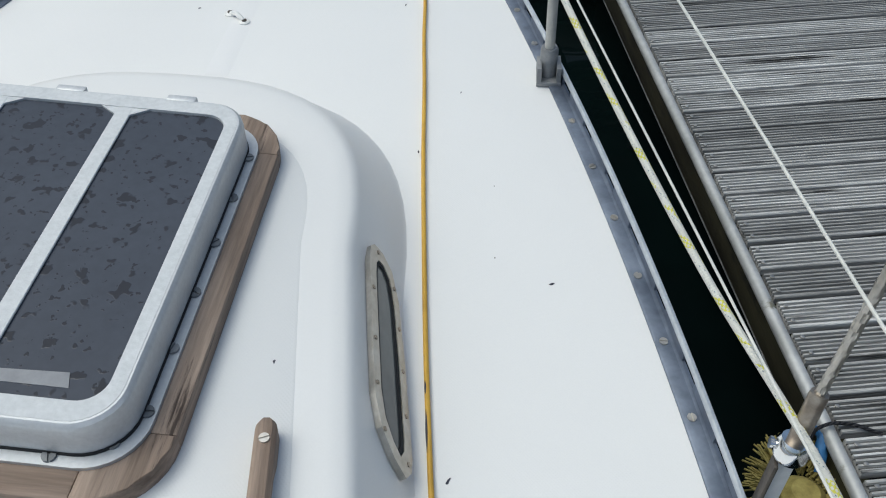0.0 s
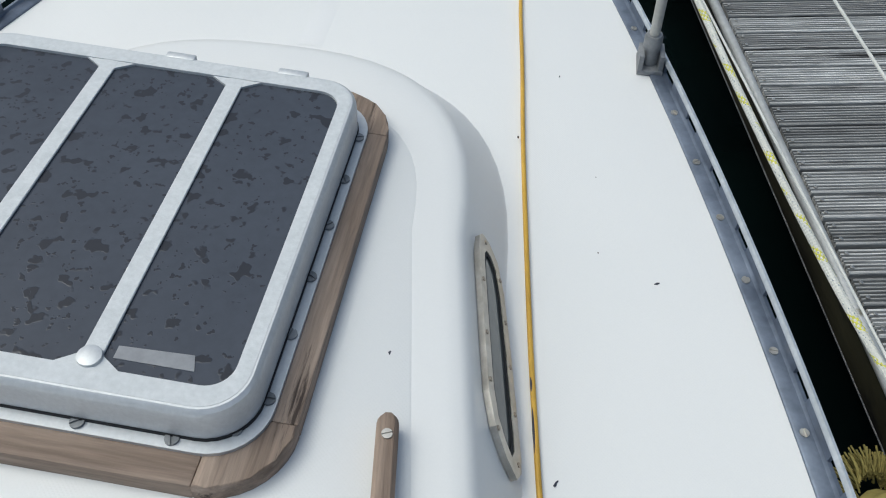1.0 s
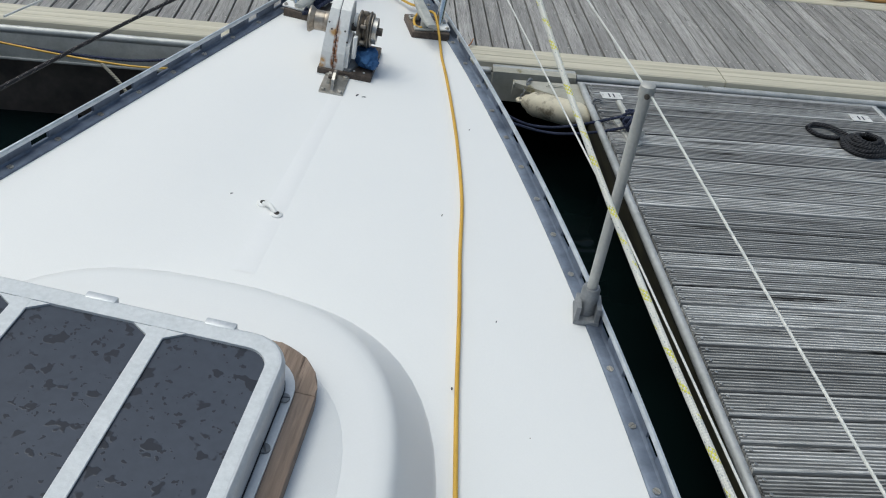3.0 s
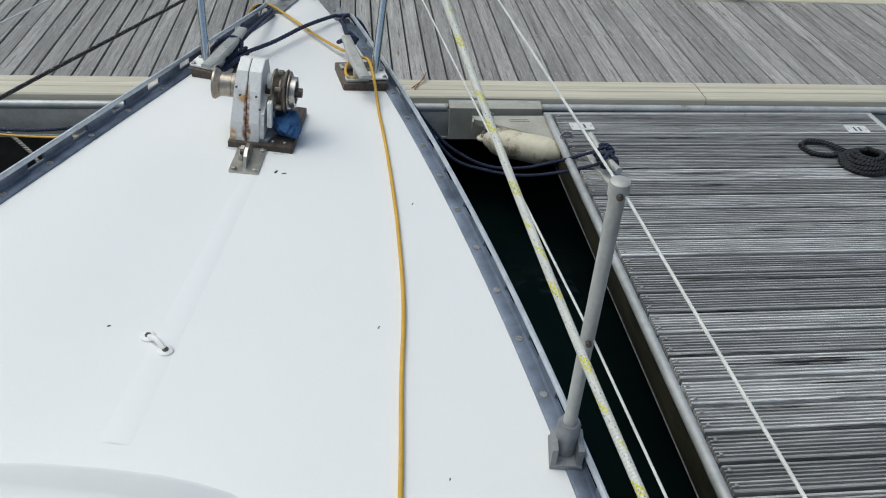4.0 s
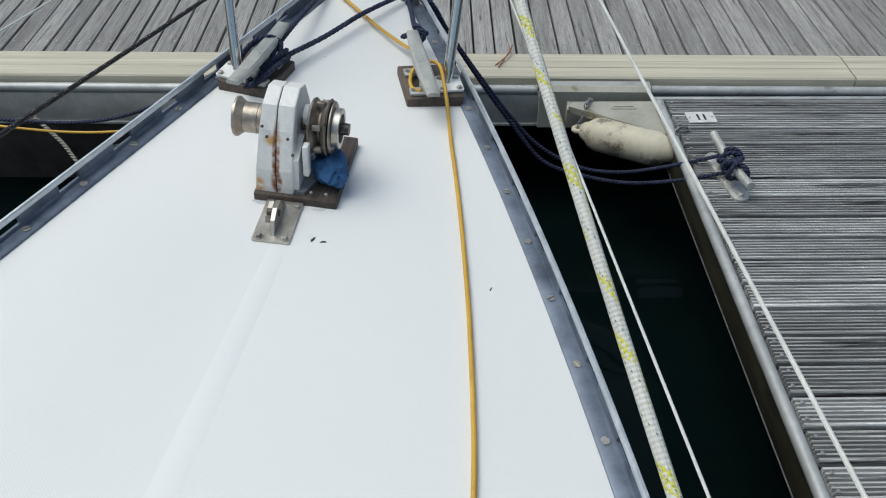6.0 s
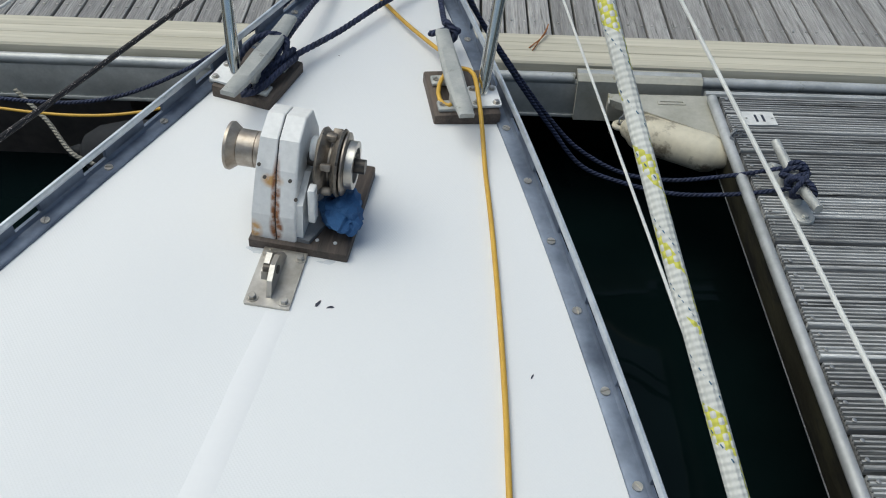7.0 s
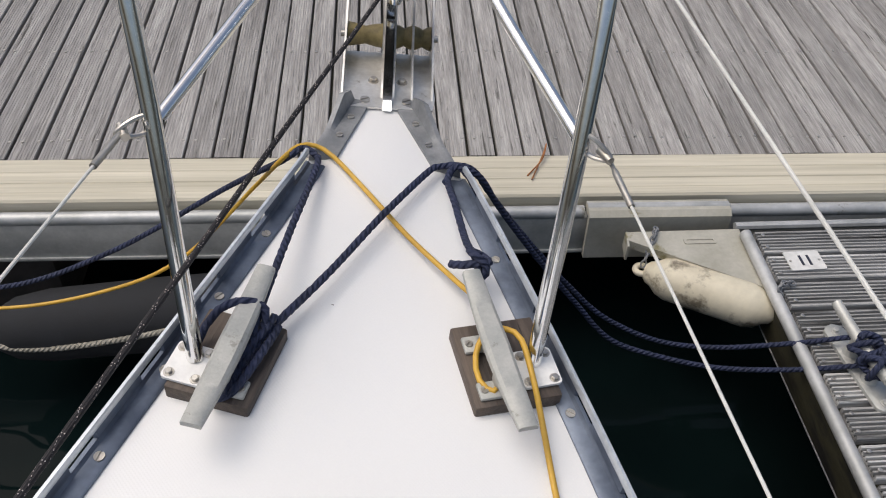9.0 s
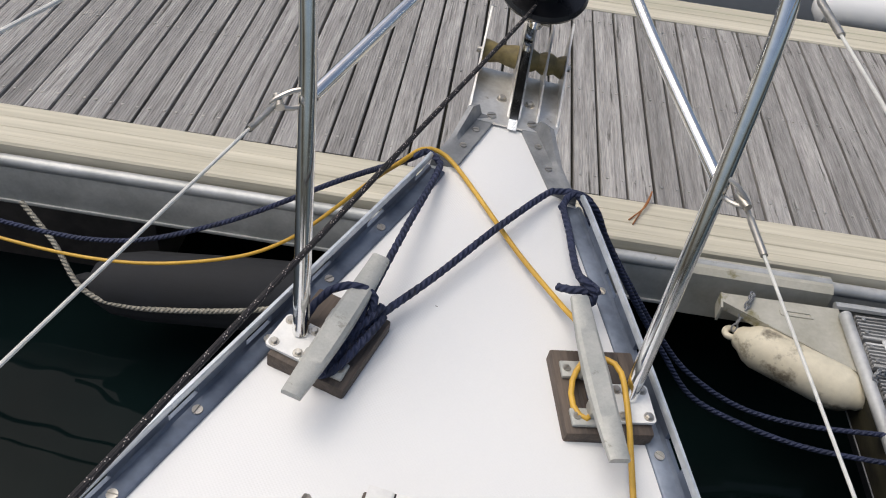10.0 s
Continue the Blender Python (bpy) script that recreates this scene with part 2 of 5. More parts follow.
M_YELLOW = material("yellow_cable_sheath", (0.66, 0.40, 0.055), (0.50, 0.29, 0.035), 7.0, (0.4, 0.55), 0.0, 0.05, 60.0, spots=(0.22, 0.12, 0.02), spot_scale=26.0, spot_cut=0.70)
M_GREYROPE = material("grey_old_rope", (0.36, 0.34, 0.29), (0.22, 0.21, 0.17), 30.0, (0.8, 0.95), 0.0, 0.6, 300.0)
for rope in (M_NAVY, M_BLACKROPE, M_GREYROPE):
    # three twisted strands: relief along the lay (UV: turns, metres)
    n, l = rope.node_tree.nodes, rope.node_tree.links
    uv, xyz = n.new("ShaderNodeTexCoord"), n.new("ShaderNodeSeparateXYZ")
    l.new(uv.outputs["UV"], xyz.inputs[0])
    around, along, wave = n.new("ShaderNodeMath"), n.new("ShaderNodeMath"), n.new("ShaderNodeMath")
    around.operation, along.operation, wave.operation = "MULTIPLY", "MULTIPLY_ADD", "SINE"
    around.inputs[1].default_value = 6 * math.pi
    l.new(xyz.outputs[0], around.inputs[0])
    along.inputs[1].default_value = 460.0
    l.new(xyz.outputs[1], along.inputs[0])
    l.new(around.outputs[0], along.inputs[2])
    l.new(along.outputs[0], wave.inputs[0])
    relief = n.new("ShaderNodeBump")
    relief.inputs["Strength"].default_value, relief.inputs["Distance"].default_value = 1.0, 0.0016
    l.new(wave.outputs[0], relief.inputs["Height"])
    l.new(relief.outputs[0], n["Principled BSDF"].inputs["Normal"])
M_WIRE = material("white_coated_wire", (0.72, 0.72, 0.68), (0.58, 0.58, 0.55), 20.0, (0.4, 0.6), 0.0, 0.05, 100.0)
M_STRAW = material("straw_coloured_rope_fibre", (0.42, 0.35, 0.11), (0.22, 0.18, 0.05), 40.0, (0.8, 0.95), 0.0, 0.4, 200.0)
M_BLUEPOLY = material("blue_polypropylene", (0.04, 0.16, 0.36), (0.02, 0.09, 0.22), 30.0, (0.5, 0.7), 0.0, 0.3, 200.0)
M_PLATE = material("white_plastic_plate", (0.72, 0.72, 0.70), (0.55, 0.55, 0.53), 30.0, (0.4, 0.6), 0.0, 0.1, 80.0)
M_INK = material("dark_ink", (0.03, 0.035, 0.06), (0.02, 0.02, 0.03), 30.0)
M_STANCHION = material("grey_painted_stanchion", (0.50, 0.50, 0.47), (0.40, 0.40, 0.38), 16.0, (0.4, 0.6), 0.25, 0.1, 120.0)
M_TRACER = material("pale_tracer_yarn", (0.66, 0.60, 0.56), (0.50, 0.42, 0.38), 60.0, (0.6, 0.8), 0.0, 0.1, 200.0)
M_BRAID = braid("white_yellow_braid", (0.74, 0.74, 0.68), (0.62, 0.60, 0.10), (0.05, 0.12, 0.2), 0.055)
M_BLACKBRAID = braid("black_flecked_braid", (0.022, 0.02, 0.022), (0.025, 0.022, 0.024), (0.6, 0.52, 0.5), 0.05)
M_BRASSEYE = material("brown_gum_streak", (0.30, 0.24, 0.10), (0.12, 0.09, 0.03), 30.0)


def water_material():
    m = bpy.data.materials.new("dark_harbour_water")
    m.use_nodes = True
    n, l = m.node_tree.nodes, m.node_tree.links
    bsdf = n["Principled BSDF"]
    co = n.new("ShaderNodeTexCoord")
    t = n.new("ShaderNodeTexNoise")
    t.inputs["Scale"].default_value = 3.0
    l.new(co.outputs["Object"], t.inputs["Vector"])
    r = n.new("ShaderNodeValToRGB")
    r.color_ramp.elements[0].color, r.color_ramp.elements[1].color = (0.002, 0.004, 0.0045, 1), (0.004, 0.010, 0.010, 1)
    l.new(t.outputs["Fac"], r.inputs[0])
    l.new(r.outputs[0], bsdf.inputs["Base Color"])
    bsdf.inputs["Roughness"].default_value = 0.03
    bsdf.inputs["IOR"].default_value = 1.24
    bsdf.inputs["Specular IOR Level"].default_value = 0.28
    b = n.new("ShaderNodeBump")
    b.inputs["Strength"].default_value, b.inputs["Distance"].default_value = 0.25, 0.02
    l.new(t.outputs["Fac"], b.inputs["Height"])
    l.new(b.outputs[0], bsdf.inputs["Normal"])
    return m


def acrylic_material():
    """Smoked acrylic, dull with age, with flat rain spots of uneven size."""
    m = material("smoked_acrylic_pane", (0.074, 0.084, 0.106), (0.058, 0.066, 0.084), 3.0, (0.10, 0.16), 0.0, 0.0, 60.0)
    n, l = m.node_tree.nodes, m.node_tree.links
    bsdf = n["Principled BSDF"]
    bsdf.inputs["Specular IOR Level"].default_value = 0.22
    co = n.new("ShaderNodeTexCoord")
    masks = []
    for scale, low in ((34.0, 0.60), (85.0, 0.64)):
        t = n.new("ShaderNodeTexNoise")
        t.inputs["Scale"].default_value, t.inputs["Detail"].default_value = scale, 2.0
        l.new(co.outputs["Object"], t.inputs["Vector"])
        r = n.new("ShaderNodeValToRGB")
        r.color_ramp.elements[0].position, r.color_ramp.elements[1].position = low, low + 0.035
        l.new(t.outputs["Fac"], r.inputs[0])
        masks.append(r)
    both = n.new("ShaderNodeMath")
    both.operation = "MAXIMUM"
    l.new(masks[0].outputs[0], both.inputs[0])
    l.new(masks[1].outputs[0], both.inputs[1])
    mx = n.new("ShaderNodeMix")
    mx.data_type = "RGBA"
    l.new(both.outputs[0], mx.inputs[0])
    l.new(bsdf.inputs["Base Color"].links[0].from_socket, mx.inputs[6])
    mx.inputs[7].default_value = (0.036, 0.039, 0.048, 1)
    l.new(mx.outputs[2], bsdf.inputs["Base Color"])
    b = n.new("ShaderNodeBump")
    b.inputs["Strength"].default_value, b.inputs["Distance"].default_value = 0.18, 0.002
    l.new(both.outputs[0], b.inputs["Height"])
    l.new(b.outputs[0], bsdf.inputs["Normal"])
    return m


def casing_material():
    """White paint with a ragged rust run down the seam and blooms beside it."""
    m = material("rust_streaked_white_paint", (0.84, 0.83, 0.80), (0.77, 0.765, 0.74), 15.0, (0.35, 0.5), 0.0, 0.1, 90.0, spots=(0.42, 0.36, 0.29), spot_scale=26.0, spot_cut=0.72)
    n, l = m.node_tree.nodes, m.node_tree.links
    bsdf = n["Principled BSDF"]
    co, xyz = n.new("ShaderNodeTexCoord"), n.new("ShaderNodeSeparateXYZ")
    l.new(co.outputs["Object"], xyz.inputs[0])

    def calc(op, a, b=0.0, c=0.0):
        k = n.new("ShaderNodeMath")
        k.operation = op
        k.use_clamp = op == "MULTIPLY_ADD"
        for i, v in enumerate((a, b, c)):
            if isinstance(v, (int, float)):
                k.inputs[i].default_value = v
            else:
                l.new(v, k.inputs[i])
        return k.outputs[0]

    def noise_at(scale, detail):
        t = n.new("ShaderNodeTexNoise")
        t.inputs["Scale"].default_value, t.inputs["Detail"].default_value = scale, detail
        l.new(co.outputs["Object"], t.inputs["Vector"])
        return t.outputs["Fac"]

    def bloom(x, z, wide, tall):
        """A soft spot on the front face, one at its middle and nought at its rim."""
        dx = calc("DIVIDE", calc("SUBTRACT", xyz.outputs[0], x), wide)
        dz = calc("DIVIDE", calc("SUBTRACT", xyz.outputs[2], z), tall)
        d = calc("SQRT", calc("ADD", calc("MULTIPLY", dx, dx), calc("MULTIPLY", dz, dz)))
        return calc("MULTIPLY_ADD", d, -1.0, 1.0)

    front = calc("LESS_THAN", xyz.outputs[1], -0.045)
    ragged = calc("MULTIPLY_ADD", noise_at(70.0, 5.0), 3.4, -0.95)
    run = calc("MAXIMUM", bloom(-0.0335, 0.045, 0.013, 0.034), bloom(-0.034, 0.095, 0.009, 0.080))
    run = calc("MULTIPLY", calc("MULTIPLY_ADD", run, 2.6, 0.0), calc("MULTIPLY", ragged, front))
    stain = calc("MAXIMUM", bloom(-0.040, 0.128, 0.020, 0.014), bloom(-0.070, 0.034, 0.016, 0.026))
    stain = calc("MULTIPLY", calc("MULTIPLY_ADD", stain, 1.8, 0.0), calc("MULTIPLY", ragged, front))
    out = bsdf.inputs["Base Color"].links[0].from_socket
    for fac, colour in ((stain, (0.62, 0.36, 0.13)), (run, (0.27, 0.10, 0.03))):
        mx = n.new("ShaderNodeMix")
        mx.data_type = "RGBA"
        l.new(fac, mx.inputs[0])
        l.new(out, mx.inputs[6])
        mx.inputs[7].default_value = (*colour, 1)
        out = mx.outputs[2]
    l.new(out, bsdf.inputs["Base Color"])
    return m


M_CASING = casing_material()
M_BED = material("bright_stained_stainless", (0.88, 0.87, 0.84), (0.66, 0.63, 0.57), 24.0, (0.28, 0.45), 0.75, 0.05, 90.0, spots=(0.30, 0.25, 0.17), spot_scale=22.0, spot_cut=0.63)
M_CABINPANE = material("grey_cabin_pane", (0.12, 0.13, 0.125), (0.075, 0.08, 0.078), 6.0, (0.04, 0.10), 0.0, 0.01, 60.0)
M_WATER, M_ACRYLIC = water_material(), acrylic_material()


# ---- building helpers ----
def link_mesh(name, bm, mat, smooth=True):
    me = bpy.data.meshes.new(name)
    bmesh.ops.recalc_face_normals(bm, faces=bm.faces)
    for f in bm.faces:
        f.smooth = smooth
    if smooth:
        for e in bm.edges:
            if len(e.link_faces) == 2 and e.calc_face_angle(0.0) > radians(38):
                e.smooth = False
    bm.to_mesh(me)
    bm.free()
    me.materials.append(mat)
    return me


def part(name, bm, mat, parent=None, label="", smooth=True, m=None):
    ob = new(name, link_mesh(name, bm, mat, smooth))
    ob.parent = parent
    if m is not None:
        ob.matrix_basis = m
    return tagged(ob, label)


def thing(name, m, label, category, group="", kind=""):
    ob = new(name)
    ob.empty_display_size = 0.05
    ob.matrix_basis = m
    return tagged(ob, label, category, group, kind)


def box(sx, sy, sz, x=0, y=0, z=0, bev=0.0, seg=2, bm=None, m=None):
    """A box centred on x, y, standing on z, with rounded edges."""
    bm = bm or bmesh.new()
    geo = bmesh.ops.create_cube(bm, size=1.0)["verts"]
    bmesh.ops.scale(bm, vec=(sx, sy, sz), verts=geo)
    bmesh.ops.translate(bm, vec=(x, y, z + sz / 2), verts=geo)
    if bev:
        edges = list({e for v in geo for e in v.link_edges})
        geo = list({v for f in bmesh.ops.bevel(bm, geom=edges, offset=bev, segments=seg, profile=0.5, affect="EDGES")["faces"] for v in f.verts} | {v for v in geo if v.is_valid})
    if m is not None:
        bmesh.ops.transform(bm, matrix=m, verts=[v for v in geo if v.is_valid])
    return bm


def lathe(profile, n=24, bm=None, m=None, close=True):
    """Turn (radius, height) pairs round z."""
    bm = bm or bmesh.new()
    rings, made = [], []
    for r, z in profile:
        ring = [bm.verts.new((r * math.cos(2 * math.pi * k / n), r * math.sin(2 * math.pi * k / n), z)) for k in range(n)]
        rings.append(ring)
        made += ring
    for a, b in zip(rings, rings[1:]):
        for k in range(n):
            bm.faces.new((a[k], a[(k + 1) % n], b[(k + 1) % n], b[k]))
    if close:
        bm.faces.new(rings[0][::-1])
        bm.faces.new(rings[-1])
    if m is not None:
        bmesh.ops.transform(bm, matrix=m, verts=made)
    return bm


def prism(outline, z0, z1, bm=None, m=None, bev=0.0):
    """Extrude a closed outline of (x, y) from z0 to z1."""
    bm = bm or bmesh.new()
    lo = [bm.verts.new((x, y, z0)) for x, y in outline]
    hi = [bm.verts.new((x, y, z1)) for x, y in outline]
    n = len(outline)
    top = bm.faces.new(hi)
    bm.faces.new(lo[::-1])
    for k in range(n):
        bm.faces.new((lo[k], lo[(k + 1) % n], hi[(k + 1) % n], hi[k]))
    verts = lo + hi
    if bev:
        res = bmesh.ops.bevel(bm, geom=list(top.edges), offset=bev, segments=2, profile=0.5, affect="EDGES")
        verts = list({v for v in verts if v.is_valid} | {v for f in res["faces"] for v in f.verts})
    if m is not None:
        bmesh.ops.transform(bm, matrix=m, verts=verts)
    return bm


def rounded(w, h, r, n=6, cx=0.0, cy=0.0):
    """The outline of a rectangle with round corners."""
    pts = []
    for qx, qy, a0 in ((1, 1, 0), (-1, 1, 90), (-1, -1, 180), (1, -1, 270)):
        for k in range(n + 1):
            a = radians(a0 + 90 * k / n)
            pts.append((cx + qx * (w / 2 - r) + r * math.cos(a), cy + qy * (h / 2 - r) + r * math.sin(a)))
    return pts


def ring_plate(outer, inner, z0, z1, bm=None):
    """A flat frame between two outlines of equal count."""
    bm = bm or bmesh.new()
    n = len(outer)
    v = [[bm.verts.new((x, y, z)) for x, y in o] for o, z in ((outer, z0), (outer, z1), (inner, z1), (inner, z0))]
    for a, b in ((0, 1), (1, 2), (2, 3), (3, 0)):
        for k in range(n):
            bm.faces.new((v[a][k], v[a][(k + 1) % n], v[b][(k + 1) % n], v[b][k]))
    return bm


def smooth_path(points, step=0.02):
    """A round curve through the points, sampled evenly."""
    p = [Vector(q) for q in points]
    p = [2 * p[0] - p[1], *p, 2 * p[-1] - p[-2]]
    out = []
    for a, b, c, d in zip(p, p[1:], p[2:], p[3:]):
        n = max(2, int((c - b).length / step))
        for k in range(n):
            t = k / n
            out.append(0.5 * (2 * b + (c - a) * t + (2 * a - 5 * b + 4 * c - d) * t * t + (3 * b - a - 3 * c + d) * t**3))
    return out + [p[-2]]


def sweep(path, radius, n=10, lobes=0, lay=0.06, depth=0.16, bm=None, section=None, caps=True):
    """A tube along a path; with lobes it is laid rope, each strand winding once in lay metres. section(k) gives other cross sections."""
    bm = bm or bmesh.new()
    uv = bm.loops.layers.uv.verify()
    path = [Vector(q) for q in path]
    t0 = (path[1] - path[0]).normalized()
    side = t0.orthogonal().normalized()
    rings, run = [], []
    s = 0.0
    for k, q in enumerate(path):
        t = (path[min(k + 1, len(path) - 1)] - path[max(k - 1, 0)]).normalized()
        side = (side - t * side.dot(t)).normalized()
        up = t.cross(side)
        if k:
            s += (q - path[k - 1]).length
        run.append(s)
        r = radius(s) if callable(radius) else radius
        ring = []
        for j in range(n):
            a = 2 * math.pi * j / n
            rr = r
            if lobes:
                rr = r * (1 - depth + depth * abs(math.cos(lobes / 2 * (a - 2 * math.pi * s / lay))) * 1.6)
            ring.append(bm.verts.new(q + side * (rr * math.cos(a)) + up * (rr * math.sin(a))))
        rings.append(ring)
    for k in range(len(rings) - 1):
        for j in range(n):
            f = bm.faces.new((rings[k][j], rings[k][(j + 1) % n], rings[k + 1][(j + 1) % n], rings[k + 1][j]))
            for lp, (u, v) in zip(f.loops, ((j / n, run[k]), ((j + 1) / n, run[k]), ((j + 1) / n, run[k + 1]), (j / n, run[k + 1]))):
                lp[uv].uv = (u, v)
    if caps:
        bm.faces.new(rings[0][::-1])
        bm.faces.new(rings[-1])
    return bm


def screw_head(bm, x, y, z, r=0.006, turn=0.0, m=None):
    """A slotted raised screw head, in two halves with the slot between them."""
    for side in (-1, 1):
        pts = [(r * math.cos(a), r * math.sin(a)) for a in (radians(10 + 160 * k / 6) for k in range(7))]
        q = Matrix.Translation((x, y, z)) @ Matrix.Rotation(turn + (0 if side > 0 else math.pi), 4, "Z")
        prism([(px, py) for px, py in pts], -0.001, r * 0.35, bm, (m @ q) if m is not None else q)
    q = Matrix.Translation((x, y, z))
    lathe([(r, -0.001), (r * 0.98, r * 0.1)], 12, bm, (m @ q) if m is not None else q)


def hex_bolt(bm, x, y, z, r=0.008, m=None):
    q = Matrix.Translation((x, y, z))
    q = m @ q if m is not None else q
    lathe([(r * 1.45, 0), (r * 1.4, r * 0.2)], 16, bm, q)
    lathe([(r, r * 0.2), (r, r * 0.9), (r * 0.8, r * 1.05)], 6, bm, q)


# ---- shape of the deck, in the boat's own axes (x to starboard, y to the bow) ----
STEM = 4.9


def half_beam(y):
    d = max(STEM - y, 0.0)
    return 0.014 + 0.374 * d - 0.0245 * d * d if d < 6.5 else 0.014 + 0.374 * 6.5 - 0.0245 * 42.25


def mid_line(y):
    d = max(STEM - y, 0.0)
    return 0.025 * d * (3.2 - d) - 0.02 * max(0.0, 1 - d / 0.3) if d < 3.2 else 0.0


def rail_z(y):
    return 0.003 + 0.006 * max(STEM - y, 0.0)


def edge_x(y, side):
    return mid_line(y) + side * half_beam(y)


def deck_z(x, y):
    h = max(half_beam(y), 0.02)
    u = min(abs((x - mid_line(y)) / h), 1.0)
    return rail_z(y) + 0.014 * min(1.0, h * 2) * (1 - u * u)


# ---- water and pontoons ----
bm = bmesh.new()
bmesh.ops.create_grid(bm, x_segments=2, y_segments=2, size=1500)
water = part("water", bm, M_WATER, m=pose(0, 0, WATER))
tagged(water, "dark green-black still harbour water", "water", kind="structure")


def board_outline(width, thick, grooves, deep):
    """A grooved decking board in cross section: (across, up)."""
    pts = [(-width / 2, -thick), (-width / 2, -0.003), (-width / 2 + 0.002, 0.0)]
    if grooves:
        step = (width - 0.012) / grooves
        for k in range(grooves):
            c = -width / 2 + 0.006 + step * (k + 0.5)
            g = step * (0.31 if deep > 0.005 else 0.27)
            pts += [(c - g, 0.0), (c - g * 0.6, -deep), (c + g * 0.6, -deep), (c + g, 0.0)]
    return pts + [(width / 2 - 0.002, 0.0), (width / 2, -0.003), (width / 2, -thick)]


def board_mesh(name, length, width, grooves, along_x, mat, deep, groove_mat=None):
    bm = bmesh.new()
    prof = board_outline(width, 0.024, grooves, deep)
    rows = []
    for e in (-length / 2, length / 2):
        rows.append([bm.verts.new((e, a, z) if along_x else (a, e, z)) for a, z in prof])
    n = len(prof)
    for k in range(n):
        bm.faces.new((rows[0][k], rows[0][(k + 1) % n], rows[1][(k + 1) % n], rows[1][k]))
    bm.faces.new(rows[0])
    bm.faces.new(rows[1][::-1])
    me = link_mesh(name, bm, mat, False)
    if groove_mat:
        # bottom of every groove coloured near-black: grime plus painted-in groove shade
        me.materials.append(groove_mat)
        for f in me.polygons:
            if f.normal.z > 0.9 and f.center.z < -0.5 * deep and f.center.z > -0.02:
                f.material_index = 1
    return me


# main walkway
walkway = thing("walkway_pontoon", pose(0, 0, 0), "long floating walkway of weathered grey boards", "pontoon", kind="structure")
part("float_frame", box(16.0, 1.22, 0.12, 1.0, 0.60, -0.15), M_SLIME, walkway)
for y0, y1, lab in ((-0.185, -0.002, "near"), (1.205, 1.40, "far")):
    w = y1 - y0
    prof = [(y0, -0.045), (y0, -0.006), (y0 + 0.006, 0.0), (y0 + w * 0.18, 0.0), (y0 + w * 0.195, -0.004), (y0 + w * 0.215, -0.002), (y0 + w * 0.40, -0.001), (y0 + w * 0.41, -0.004), (y0 + w * 0.43, 0.0), (y0 + w * 0.66, 0.0), (y0 + w * 0.67, -0.003), (y0 + w * 0.69, 0.0), (y1 - 0.004, 0.0), (y1, -0.004), (y1, -0.045)]
    for xa in (-7.0, -2.13, 2.74, 7.6):
        bm = bmesh.new()
        rows = [[bm.verts.new((x, y, z + 0.006)) for y, z in prof] for x in (xa, xa + 4.864)]
        n = len(prof)
        for k in range(n):
            bm.faces.new((rows[0][k], rows[0][(k + 1) % n], rows[1][(k + 1) % n], rows[1][k]))
        bm.faces.new(rows[0])
        bm.faces.new(rows[1][::-1])
        part("edge_timber", bm, M_TIMBER, walkway, "pale treated timber edge", False)
# metal waler below the timber
bm = sweep([(-7, -0.214, -0.032), (1.55, -0.214, -0.032)], 0.019, 12)
sweep([(1.972, -0.214, -0.032), (9, -0.214, -0.032)], 0.019, 12, bm=bm)
part("waler_lip", bm, M_EDGE, walkway, "rounded metal lip")
bm = box(16.0, 0.03, 0.135, 1.0, -0.212, -0.178, 0.004)
box(16.0, 0.02, 0.012, 1.0, -0.222, -0.178, 0.003, bm=bm)
part("waler", bm, M_GALV, walkway, "grey galvanised steel side beam")
# cover plate over the beam by the finger
bm = prism([(-0.205, 0.001), (-0.205, -0.02), (-0.245, -0.02), (-0.258, -0.155), (-0.275, -0.155), (-0.262, -0.012), (-0.245, 0.0)], 1.555, 1.962, m=Matrix(((0, 0, 1, 0), (1, 0, 0, 0), (0, 1, 0, 0), (0, 0, 0, 1))))
part("cover_plate", bm, M_BRACKET, walkway, "folded metal cover plate", False)

part("cover_lip", sweep([(1.5555, -0.222, -0.012), (1.9615, -0.222, -0.012)], 0.0165, 12), M_EDGE, walkway, "bright rounded upper lip of the cover")
FLOATS = [(-3.3, 3.3), (5.5, 2.4)]
for fx, fl in FLOATS:
    f = part("concrete_float", box(fl, 1.3, 0.62, fx + 1.65, 0.52, -0.78, 0.03), M_CONCRETE)
    tagged(f, "stained brown concrete float under the walkway", "float", "floats", "structure")

# finger pontoon
FX0, FX1, FY0, FY1 = 2.0, 3.46, -7.2, -0.335
finger = thing("finger_pontoon", pose(-0.012, 0, 0) @ pose(2.0, -0.335, 0, 0, 0, 0.85) @ pose(-2.0, 0.335, 0), "narrow finger pontoon of grooved wet grey boards", "pontoon", kind="structure")
part("side_beam", box(0.05, FY1 - FY0, 0.112, FX0 + 0.012, (FY0 + FY1) / 2, -0.138, 0.006), M_SLIME, finger, "slimy dark side beam")
part("side_beam", box(0.05, FY1 - FY0, 0.112, FX1 - 0.012, (FY0 + FY1) / 2, -0.138, 0.006), M_SLIME, finger, "slimy dark side beam")
for xx in (FX0 - 0.010, FX1 + 0.010):
    part("bottom_lip", box(0.006, FY1 - FY0, 0.004, xx, (FY0 + FY1) / 2, -0.1405, 0.001), M_CASTGREY, finger, "thin bare metal lip")
part("float_body", box(1.05, FY1 - FY0, 0.6, (FX0 + FX1) / 2, (FY0 + FY1) / 2, -0.75), M_BLACKRUBBER, finger)
